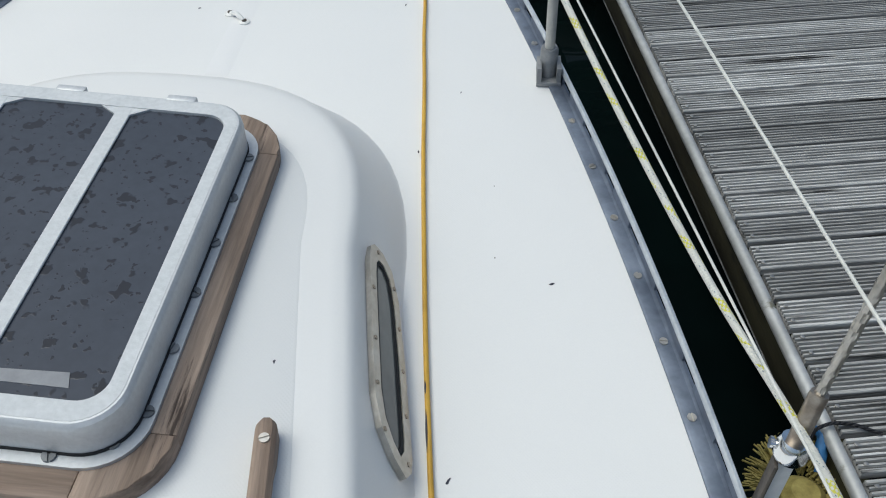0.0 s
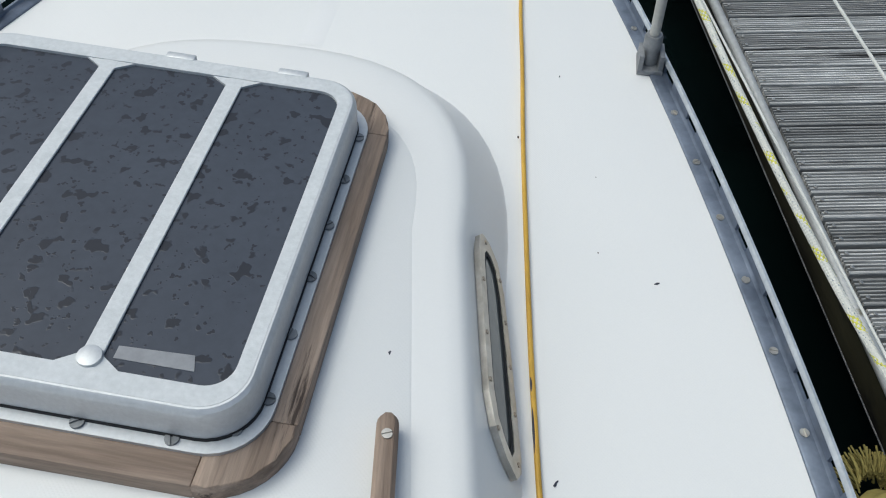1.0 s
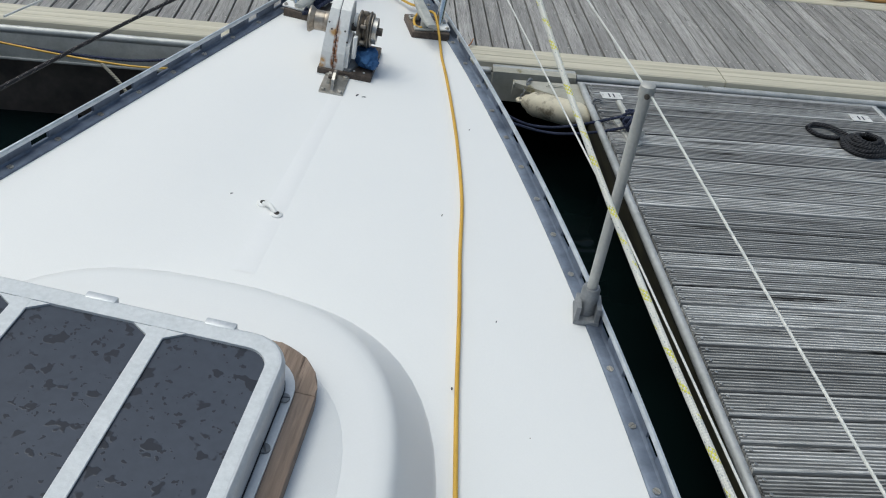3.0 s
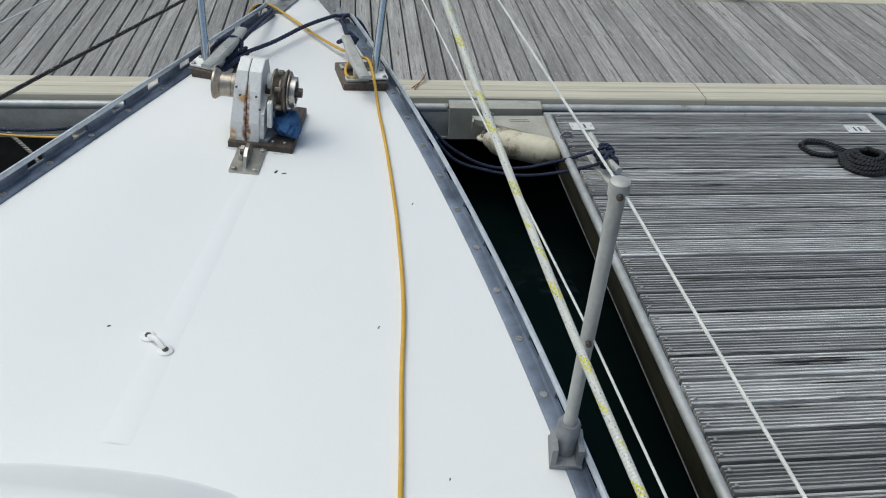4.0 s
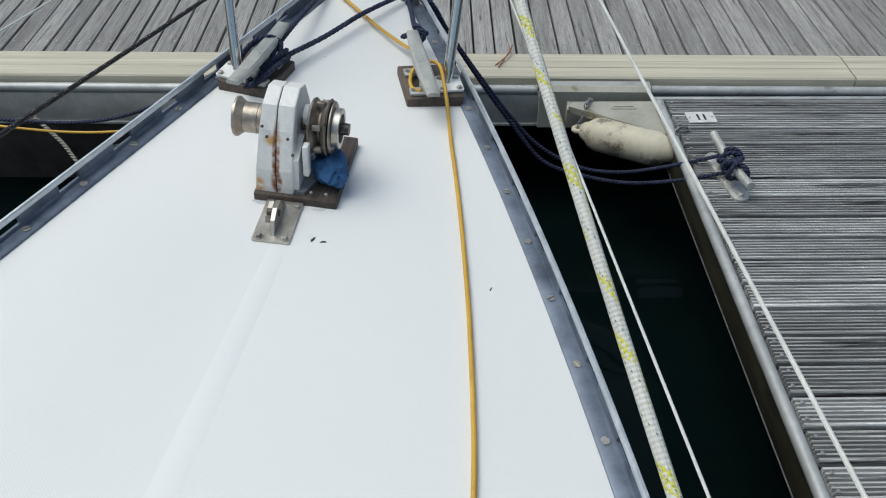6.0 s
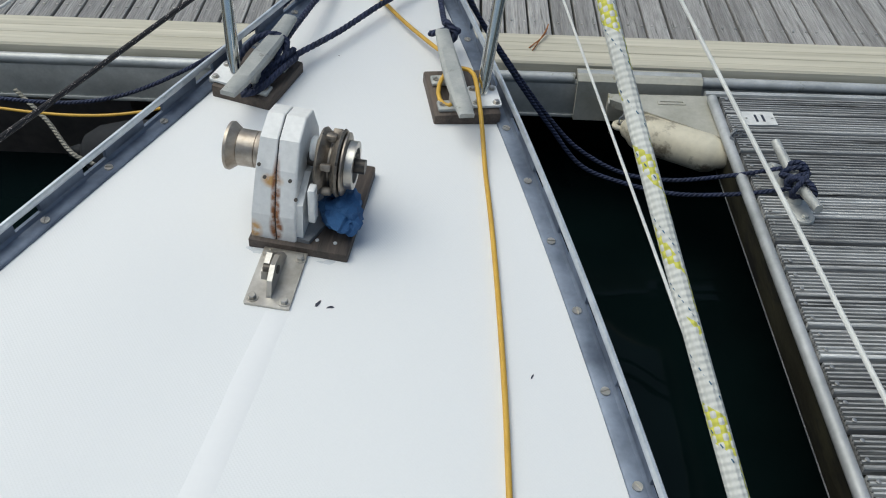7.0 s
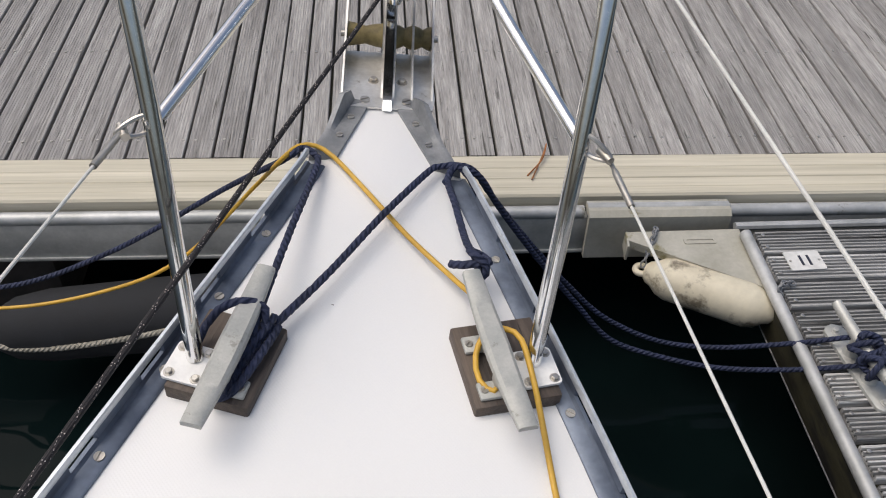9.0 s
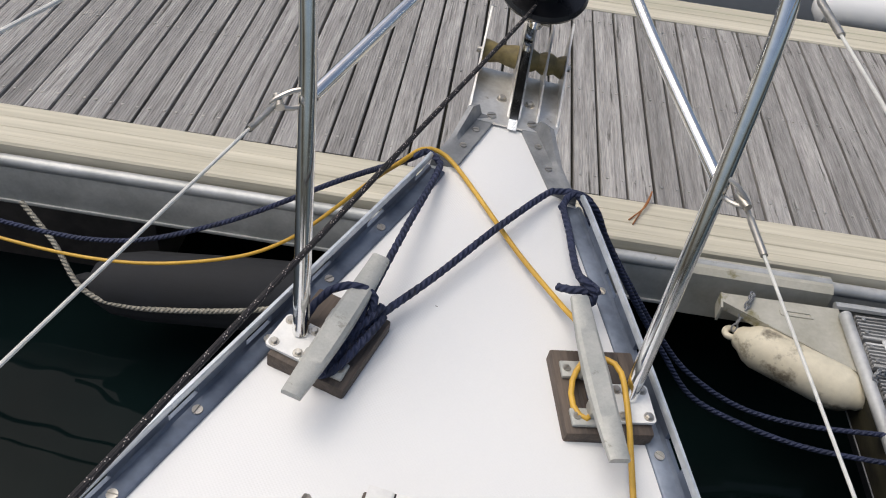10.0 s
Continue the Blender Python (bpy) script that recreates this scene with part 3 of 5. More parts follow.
for xx in (FX0 - 0.012, FX1 + 0.012):
    part("edge_trim", sweep([(xx, FY0, -0.012), (xx, FY1, -0.012)], 0.0165, 12), M_EDGE, finger, "pale rounded edge trim")
part("end_trim", sweep([(FX0 - 0.02, FY1 + 0.05, -0.03), (FX1 + 0.05, FY1 + 0.05, -0.03)], 0.012, 8), M_EDGE, finger)
# triangular corner bracket
bm = prism([(1.985, -0.300), (1.668, -0.302), (1.664, -0.332), (1.985, -0.522)], -0.035, -0.026)
prism([(1.664, -0.332), (1.985, -0.522), (1.985, -0.527), (1.663, -0.337)], -0.050, -0.024, bm)
prism([(1.668, -0.302), (1.660, -0.36), (1.654, -0.36), (1.662, -0.302)], -0.075, -0.024, bm)
ring_plate(rounded(0.09, 0.022, 0.004, 2, 1.86, -0.345), rounded(0.075, 0.010, 0.003, 2, 1.86, -0.345), -0.027, -0.023, bm)
bracket = part("corner_bracket", bm, M_BRACKET, finger, "triangular galvanised corner bracket", False)

# ---- the sailboat ----
boat = thing("sailboat", BOAT, "white glassfibre sailing boat moored bow-to", "boat")
ys = [STEM - 0.055 - 0.0 - (9.0) * (k / 70) ** 1.35 for k in range(71)]


def hull_row(y):
    """A cross section of deck and hull: from the port waterline over the deck to starboard."""
    h, c, z = half_beam(y), mid_line(y), rail_z(y)
    row = []
    top = [(u, deck_z(c + u * h, y)) for u in [k / 8 for k in range(-8, 9)]]
    flare = [(1.0 + 0.044 / max(h, 0.06), z - 0.01), (1.0 + 0.036 / max(h, 0.06), z - 0.10), (0.93, z - 0.5), (0.80, z - 1.05), (0.45, z - 1.4)]
    row += [(c - u * h, y - 0.35 * (z - zz) * (1 if y > 3 else 0.2), zz) for u, zz in flare[::-1]]
    row += [(c + u * h, y, zz) for u, zz in top]
    row += [(c + u * h, y - 0.35 * (z - zz) * (1 if y > 3 else 0.2), zz) for u, zz in flare]
    return row


rows = [hull_row(y) for y in ys]
n_row = len(rows[0])
bm_d, bm_h = bmesh.new(), bmesh.new()
gd = [[bm_d.verts.new(q) for q in r[5:-5]] for r in rows]
for a, b in zip(gd, gd[1:]):
    for k in range(len(a) - 1):
        bm_d.faces.new((a[k], a[k + 1], b[k + 1], b[k]))
part("deck", bm_d, M_DECK, boat, "white deck with fine moulded grip")
for sl in (slice(0, 6), slice(n_row - 6, n_row)):
    gh = [[bm_h.verts.new(q) for q in r[sl]] for r in rows]
    for a, b in zip(gh, gh[1:]):
        for k in range(len(a) - 1):
            bm_h.faces.new((a[k], a[k + 1], b[k + 1], b[k]))
bow_row = [bm_h.verts.new(q) for q in rows[0]]
bm_h.faces.new(bow_row)
bm_h.faces.new([bm_h.verts.new(q) for q in rows[-1]])
part("hull", bm_h, M_GEL, boat, "smooth white hull")


# coachroof
def coach_outline(grow, y_back=-2.6, n=14):
    pts = []
    w_b, w_f, y_s, y_f = 0.66 + grow, 0.385 + grow, 2.12, 2.545 + grow * 1.75
    for k in range(9):
        y = y_back + (y_s - y_back) * k / 8
        pts.append((w_b + (w_f - w_b) * (y - y_back) / (y_s - y_back) if y < 1.0 else 0.44 + grow - 0.13 * (y - 1.7), y))
    w_e = pts[-1][0]
    for k in range(1, n + 1):
        a = math.pi / 2 * k / n
        pts.append((w_e * math.cos(a) ** 0.72, y_s + (y_f - y_s) * math.sin(a) ** 0.72))
    return pts


def coach_ring(grow, z_of):
    right = coach_outline(grow)
    full = right + [(-x, y) for x, y in right[-2::-1]]
    return [(x - 0.005, y, z_of(x, y)) for x, y in full]


COACH_Z = 0.172


def top_z(x, y):
    return COACH_Z + 0.012 * (2.0 - y) + 0.012 * (1 - (x / 0.5) ** 2)


levels = [(0.090, lambda x, y: deck_z(x, y) - 0.001), (0.086, lambda x, y: deck_z(x, y) + 0.003), (0.082, lambda x, y: deck_z(x, y) + 0.009), (0.079, lambda x, y: deck_z(x, y) + 0.016), (0.016, lambda x, y: top_z(x, y) - 0.026), (0.012, lambda x, y: top_z(x, y) - 0.016), (0.004, lambda x, y: top_z(x, y) - 0.006), (-0.008, lambda x, y: top_z(x, y) - 0.001), (-0.03, top_z)]
bm = bmesh.new()
rings = [[bm.verts.new(q) for q in coach_ring(g, z)] for g, z in levels]
for a, b in zip(rings, rings[1:]):
    for k in range(len(a) - 1):
        bm.faces.new((a[k], a[k + 1], b[k + 1], b[k]))
last = rings[-1]
n = len(last)
cols = 8
grid = []
for k in range(n // 2 + 1):
    a, b = last[k], last[n - 1 - k]
    if a is b:
        grid.append([a] * (cols + 1))
        continue
    line = [a]
    for j in range(1, cols):
        q = a.co.lerp(b.co, j / cols)
        line.append(bm.verts.new((q.x, q.y, top_z(q.x, q.y))))
    grid.append(line + [b])
for a, b in zip(grid, grid[1:]):
    for j in range(cols):
        face = []
        for v in (a[j], a[j + 1], b[j + 1], b[j]):
            if v not in face:
                face.append(v)
        if len(face) > 2:
            bm.faces.new(face)
part("coachroof", bm, M_GEL, boat, "raised white moulded cabin top")
bm = bmesh.new()
half = [(x, y) for x, y in coach_outline(-0.072, 0.4) if y < 2.53]
rows = [[bm.verts.new((x * u - 0.005, y, top_z(x * u, y) + (0.0015 if abs(u) < 1 else -0.001))) for u in (-1, -0.985, -0.5, 0, 0.5, 0.985, 1)] for x, y in half]
for a, b in zip(rows, rows[1:]):
    for j in range(6):
        bm.faces.new((a[j], a[j + 1], b[j + 1], b[j]))
part("grip_panel", bm, M_DECK, boat, "moulded grip panel on the cabin top")


# toe rails: a flanged extrusion with long slots
def rail_strip(side, ya, yb, section, step=0.03):
    """Sweep a closed section of (outboard, up) along the deck edge."""
    bm = bmesh.new()
    n = max(2, int((yb - ya) / step))
    rows = []
    for k in range(n + 1):
        y = ya + (yb - ya) * k / n
        x, z = edge_x(y, side), rail_z(y)
        rows.append([bm.verts.new((x + side * o, y, z + u)) for o, u in section])
    m_ = len(section)
    for a, b in zip(rows, rows[1:]):
        for k in range(m_):
            bm.faces.new((a[k], a[(k + 1) % m_], b[(k + 1) % m_], b[k]))
    bm.faces.new(rows[0])
    bm.faces.new(rows[-1][::-1])
    return bm


SLOT, PITCH = 0.055, 0.152
for side, word in ((1, "starboard"), (-1, "port")):
    rail = thing("toe_rail", BOAT, "slotted blue-grey aluminium toe rail along the deck edge", "toe rail", "toe rails")
    ya, yb = -3.0, 4.630
    flange = part("flange", rail_strip(side, ya, yb, [(0.0, -0.002), (0.0, 0.004), (0.003, 0.006), (0.026, 0.006), (0.029, 0.009), (0.030, 0.012), (0.036, 0.012), (0.036, -0.01)]), M_RAIL, rail, "flat screwed flange")
    part("top_bar", rail_strip(side, ya, yb, [(0.0285, 0.031), (0.028, 0.039), (0.0305, 0.043), (0.035, 0.043), (0.0375, 0.039), (0.037, 0.031)]), M_RAILTOP, rail, "bright worn top edge")
    y = ya
    while y < yb - 0.05:
        a, b = y + SLOT / 2, min(y + PITCH - SLOT / 2, yb)
        tmp = rail_strip(side, a, b, [(0.030, 0.011), (0.030, 0.032), (0.036, 0.032), (0.036, 0.011)])
        part("web", tmp, M_RAIL, rail)
        y += PITCH
    y = 1.35
    while y < yb - 0.05:
        bm = bmesh.new()
        screw_head(bm, 0, 0, 0, 0.0075, turn=y * 9)
        part("screw", bm, M_STEELDULL, flange, m=pose(edge_x(y, side) + side * 0.014, y, rail_z(y) + 0.006))
        y += PITCH * 0.967

    # bow fairlead plate with its worn horn
    fair = thing("bow_fairlead", BOAT, "worn grey cast fairlead plate screwed to the bow", "fairlead", "bow fairleads")
    bm = bmesh.new()
    m_ = 10
    rows = []
    for k in range(m_ + 1):
        y = 4.655 + 0.185 * k / m_
        x, z = edge_x(y, side), rail_z(y)
        up = 0.035 * max(0.0, 1 - abs(k - 8) / 4)
        rows.append([bm.verts.new((x + side * o, y, z + u)) for o, u in ((-0.012, -0.002), (-0.012, 0.008), (0.020, 0.009), (0.028, 0.012 + up), (0.038, 0.010 + up), (0.042, -0.02))])
    for a, b in zip(rows, rows[1:]):
        for j in range(6):
            bm.faces.new((a[j], a[(j + 1) % 6], b[(j + 1) % 6], b[j]))
    bm.faces.new(rows[0])
    bm.faces.new(rows[-1][::-1])
    part("plate", bm, M_CASTGREY, fair)
    for y in (4.72, 4.78):
        bm = bmesh.new()
        screw_head(bm, 0, 0, 0, 0.007, y * 50)
        part("screw", bm, M_STEELDULL, fair, m=pose(edge_x(y, side) + side * 0.006, y, rail_z(y) + 0.009))

# ---- hatch on the coachroof ----
HX, HY, HZ = -0.108, 2.033, top_z(0, 2.03) + 0.002
hatch = thing("deck_hatch", BOAT @ pose(HX, HY, HZ, -0.8, 0, -2.8), "aluminium deck hatch with smoked panes on a teak surround", "hatch")
EXT = 0.076  # the port light reaches further out
W, H = 0.675 + EXT, 0.75
for k, (w, h, x, y, mat) in enumerate(((0.055, H - 0.2, W / 2 - 0.0275, 0, M_TEAK), (0.055, H - 0.2, -W / 2 + 0.0275, 0, M_TEAK), (W - 0.2, 0.055, 0, H / 2 - 0.0275, M_TEAKX), (W - 0.2, 0.055, 0, -H / 2 + 0.0275, M_TEAKX))):
    part("teak_strip", box(w, h, 0.034, x - EXT / 2, y, -0.006, 0.004), mat, hatch, "weathered teak surround strip")
for sx, sy in ((1, 1), (-1, 1), (1, -1), (-1, -1)):
    R, r_in = 0.1, 0.04
    arc = [(W / 2 - R + R * math.cos(radians(a)), H / 2 - R + R * math.sin(radians(a))) for a in range(0, 91, 10)]
    inn = [(W / 2 - 0.055, H / 2 - R), (W / 2 - 0.055, H / 2 - 0.085), (W / 2 - 0.085, H / 2 - 0.055), (W / 2 - R, H / 2 - 0.055)]
    out = arc + inn[::-1]
    out = [(sx * (x - 0.0005) - EXT / 2, sy * (y - 0.0005)) for x, y in out]
    if sx * sy < 0:
        out = out[::-1]
    part("teak_corner", prism(out, -0.006, 0.028, bev=0.003), M_TEAK, hatch, "rounded teak corner block")
part("base_flange", ring_plate(rounded(0.610 + EXT, 0.672, 0.075, 8, -EXT / 2), rounded(0.505 + EXT, 0.56, 0.04, 8, -EXT / 2), 0.010, 0.034), M_HATCH, hatch, "satin aluminium flange")
bm = bmesh.new()
prof = [(0.580, 0.640, 0.065, 0.034), (0.578, 0.638, 0.065, 0.084), (0.575, 0.635, 0.063, 0.090), (0.565, 0.625, 0.058, 0.094), (0.545, 0.605, 0.05, 0.094), (0.543, 0.603, 0.05, 0.086)]
rings = [[bm.verts.new((x, y, z)) for x, y in rounded(w + EXT, h, r, 8, -EXT / 2)] for w, h, r, z in prof]
for a, b in zip(rings, rings[1:]):
    for k in range(len(a)):
        bm.faces.new((a[k], a[(k + 1) % len(a)], b[(k + 1) % len(a)], b[k]))
lid = part("lid_frame", bm, M_HATCH, hatch, "rounded aluminium lid frame")
part("lid_gasket", ring_plate(rounded(0.5825 + EXT, 0.6425, 0.066, 8, -EXT / 2), rounded(0.572 + EXT, 0.632, 0.062, 8, -EXT / 2), 0.0335, 0.0395), M_BLACKRUBBER, hatch, "dark rubber gasket")
for x in (-0.02, 0.17):
    part("hinge", box(0.050, 0.016, 0.012, x, 0.3165, 0.084, 0.003), M_HATCH, lid, "low aluminium hinge")
hatch_pane = part("pane", prism(rounded(0.545 + EXT, 0.605, 0.05, 8, -EXT / 2), 0.078, 0.0895), M_ACRYLIC, hatch, "wet smoked acrylic pane")
# pale worn bedding round the three lights and the two bars between them
part("bedding", ring_plate(rounded(0.559 + EXT, 0.619, 0.056, 8, -EXT / 2), rounded(0.520 + EXT, 0.562, 0.035, 8, -EXT / 2), 0.0895, 0.0945), M_SEALANT, hatch, "worn whitish frame bedding", False)
for x in (-0.124, 0.087):
    bm = box(0.026, 0.568, 0.004, x, 0, 0.0897, 0.001, 1)
    for sy in (1, -1):
        prism([(x - 0.04, sy * 0.2805), (x + 0.04, sy * 0.2805), (x + 0.0125, sy * 0.262), (x - 0.0125, sy * 0.262)][:: sy], 0.0896, 0.0934, bm)
    part("glazing_bar", bm, M_SEALANT, hatch, "pale bar between two lights", False)
part("label_strip", prism([(0.112, -0.262), (0.212, -0.262), (0.205, -0.240), (0.112, -0.244)], 0.0896, 0.0905), M_FILM, hatch_pane, "faded grey sticker")
bm = lathe([(0.016, 0.092), (0.015, 0.098), (0.008, 0.100)], 16, m=pose(0.087, -0.268, 0))
part("button", bm, M_HATCH, lid, "round latch button")
k = 0
for x, y in [(0.2935, -0.25 + 0.1 * j) for j in range(6)] + [(-0.2935 - EXT, -0.25 + 0.1 * j) for j in range(6)] + [(-0.27 + 0.117 * j, -0.324) for j in range(5)] + [(0.267, -0.298)]:
    bm = bmesh.new()
    screw_head(bm, 0, 0, 0, 0.009, k * 1.3)
    part("screw", bm, M_CASTGREY, hatch, m=pose(x, y, 0.0345))
    k += 1

# teak grab rail
grab = thing("grab_rail", BOAT @ pose(0.322, 1.775, top_z(0.32, 1.7) + 0.001, 0, 0, 5), "weathered grey teak grab rail on the cabin top", "grab rail")
bm = bmesh.new()
rows = []
for k in range(44):
    y = (0.0, -0.0025, -0.007, -0.013)[k] if k < 4 else -1.0 * (k - 3) / 40
    arch = max(0.0, math.sin(math.pi * ((y + 0.02) % -0.34) / -0.34)) ** 0.5 if y < -0.05 else 0.0
    z0 = 0.022 * arch
    w = 0.0140 * (0.45, 0.72, 0.92, 1.0)[min(k, 3)]
    rows.append([bm.verts.new((x, y, z)) for x, z in ((-w, z0), (-w, 0.030), (-w * 0.6, 0.036), (w * 0.6, 0.036), (w, 0.030), (w, z0))])
for a, b in zip(rows, rows[1:]):
    for j in range(6):
        bm.faces.new((a[j], a[(j + 1) % 6], b[(j + 1) % 6], b[j]))
bm.faces.new(rows[0])
bm.faces.new(rows[-1][::-1])
part("rail", bm, M_TEAK, grab)
bm = bmesh.new()
screw_head(bm, 0, -0.03, 0.036, 0.007, 0.3)
part("screw", bm, M_STEELDULL, grab)

# cabin side window
u = Vector((-0.13, 1, 0)).normalized()
v = Vector((-0.070, 0, 0.110))
v = (v - u * v.dot(u)).normalized()
nn = u.cross(v)
WM = Matrix((u, v, nn)).transposed().to_4x4()
WM.translation = Vector((0.4465, 1.978, 0.092)) + nn * 0.009
win = thing("cabin_window", BOAT @ WM, "long cabin side window in a stainless frame", "window")
win_out = [(-0.205, -0.030), (-0.190, -0.046), (-0.165, -0.050), (0.0, -0.046), (0.12, -0.038), (0.175, -0.022), (0.197, 0.006), (0.200, 0.030), (0.188, 0.042), (0.160, 0.046), (0.0, 0.046), (-0.10, 0.044), (-0.150, 0.030), (-0.185, 0.0)]
win_in = [(x * 0.86, yy * 0.62) for x, yy in win_out]
win_frame = part("frame", ring_plate(win_out, win_in, -0.004, 0.006), M_STEELDULL, win, "screwed stainless frame", False)
part("pane", prism(win_in, -0.003, 0.002), M_CABINPANE, win, "dark window pane")
part("seal", ring_plate([(x * 0.875, yy * 0.65) for x, yy in win_out], [(x * 0.82, yy * 0.5) for x, yy in win_out], -0.002, 0.0045), M_BLACKRUBBER, win)
for x, yy in [(-0.18, -0.038), (-0.1, -0.040), (-0.02, -0.038), (0.06, -0.034), (0.14, -0.026), (0.188, 0.02), (0.10, 0.038), (0.0, 0.038), (-0.08, 0.037), (-0.15, 0.022)]:
    bm = bmesh.new()
    screw_head(bm, 0, 0, 0, 0.004, x * 40)
    part("screw", bm, M_BRONZE, win_frame, m=pose(x, yy, 0.006))


# ---- deck fittings ----
def on_deck(x, y, turn=0.0, up=0.0):
    return BOAT @ pose(x, y, deck_z(x, y) + up, 0, 0, turn)


# stanchion
st = thing("stanchion", BOAT @ pose(0.748, 2.83, rail_z(2.83) + 0.006, 3.5, -4.5, 0), "grey stanchion in a cast socket on the toe rail", "stanchion")
bm = prism([(-0.028, -0.032), (0.028, -0.032), (0.030, 0.032), (-0.026, 0.034)], 0.0, 0.010, bev=0.003)
for x in (-0.022, 0.022):
    prism([(x - 0.005, -0.030), (x + 0.005, -0.030), (x + 0.005, 0.018), (x - 0.005, 0.018)], 0.008, 0.048, bm)
lathe([(0.021, 0.0), (0.020, 0.075), (0.017, 0.082)], 18, bm, pose(0, 0.006, 0))
part("socket", bm, M_CASTGREY, st, "cast grey socket base")
part("tube", lathe([(0.0112, 0.05), (0.0112, 0.30), (0.0112, 0.562)], 18, m=pose(0, 0.006, 0)), M_STANCHION, st)
part("cap", lathe([(0.0140, 0.555), (0.0145, 0.571), (0.0135, 0.577), (0.009, 0.580)], 20, m=pose(0, 0.006, 0)), M_STANCHION, st, "round flat cap")
for z in (0.285, 0.562):
    part("eye", lathe([(0.004, -0.018), (0.005, -0.0175), (0.005, 0.0175), (0.004, 0.018)], 10, m=pose(0, 0.006, z, 90, 0, 0)), M_BLACKIRON, st)

# pad eye on the foredeck centre
pad = thing("pad_eye", on_deck(0.0, 2.985, -38), "white painted metal pad eye on the deck", "pad eye")
bm = bmesh.new()
for sx in (-1, 1):
    lathe([(0.014, 0), (0.014, 0.003), (0.011, 0.005)], 16, bm, pose(sx * 0.026, 0, 0))
sweep(smooth_path([(-0.022, 0, 0.003), (-0.012, 0, 0.008), (0, 0, 0.012), (0.012, 0, 0.008), (0.022, 0, 0.003)], 0.004), 0.006, 8, bm=bm)
part("bow", bm, M_WHITEPAINT, pad)
for sx in (-1, 1):
    bm = bmesh.new()
    screw_head(bm, sx * 0.026, 0, 0.005, 0.006, 0.4)
    part("screw", bm, M_BLACKIRON, pad)


def cleat(x, y, pad_turn, width, horn, horn_turn, label):
    """A long horned cleat on a dark wooden pad."""
    base = thing("mooring_cleat", on_deck(x, y, pad_turn), label, "cleat", "bow cleats")
    part("pad", box(width, 0.150, 0.030, 0, 0, -0.006, 0.004), M_DARKWOOD, base, "dark wet teak pad")
    at = Matrix.Rotation(radians(-pad_turn), 3, "Z") @ Vector((horn[0] - x, horn[1] - y, 0))
    t = pose(at.x, at.y, 0.024, 0, 0, horn_turn - pad_turn)
    bm = bmesh.new()
    rows = []
    for k in range(25):
        s = -1 + 2 * k / 24
        w = 0.0185 - 0.0045 * abs(s) ** 1.5
        z = 0.042 + 0.010 * s * s
        th = 0.017 - 0.007 * abs(s)
        rows.append([bm.verts.new((a, 0.142 * s, b)) for a, b in ((-w, z), (-w, z + th * 0.7), (-w * 0.7, z + th), (w * 0.7, z + th), (w, z + th * 0.7), (w, z))])
    for a, b in zip(rows, rows[1:]):
        for j in range(6):
            bm.faces.new((a[j], a[(j + 1) % 6], b[(j + 1) % 6], b[j]))
    bm.faces.new(rows[0])
    bm.faces.new(rows[-1][::-1])
    bmesh.ops.transform(bm, matrix=t, verts=bm.verts)
    part("horn", bm, M_CLEAT, base, "dull grey alloy horn")
    for s in (-1, 1):
        bm = box(0.070, 0.030, 0.008, 0, s * 0.042, 0, 0.003, 2)
        box(0.020, 0.026, 0.045, 0, s * 0.034, 0.004, 0.005, 2, bm)
        bmesh.ops.transform(bm, matrix=t, verts=bm.verts)
        part("foot", bm, M_CLEAT, base)
    for sx in (-1, 1):
        for sy in (-1, 1):
            bm = bmesh.new()
            q = t @ Vector((sx * 0.026, sy * 0.042, 0.008))
            screw_head(bm, q.x, q.y, q.z, 0.006, 0.7)
            part("bolt", bm, M_STEELDULL, base)
    return base


cleat(0.243, 4.211, 18, 0.134, (0.224, 4.196), 18, "alloy mooring cleat on a dark teak pad, starboard bow")
cleat(-0.163, 4.164, -11, 0.126, (-0.150, 4.152), -8, "alloy mooring cleat on a dark teak pad, port bow")


# pulpit
def tube(points, r, parent, mat=M_STEEL, name="tube", label=""):
    return part(name, sweep(smooth_path(points, 0.02), r, 16), mat, parent, label)


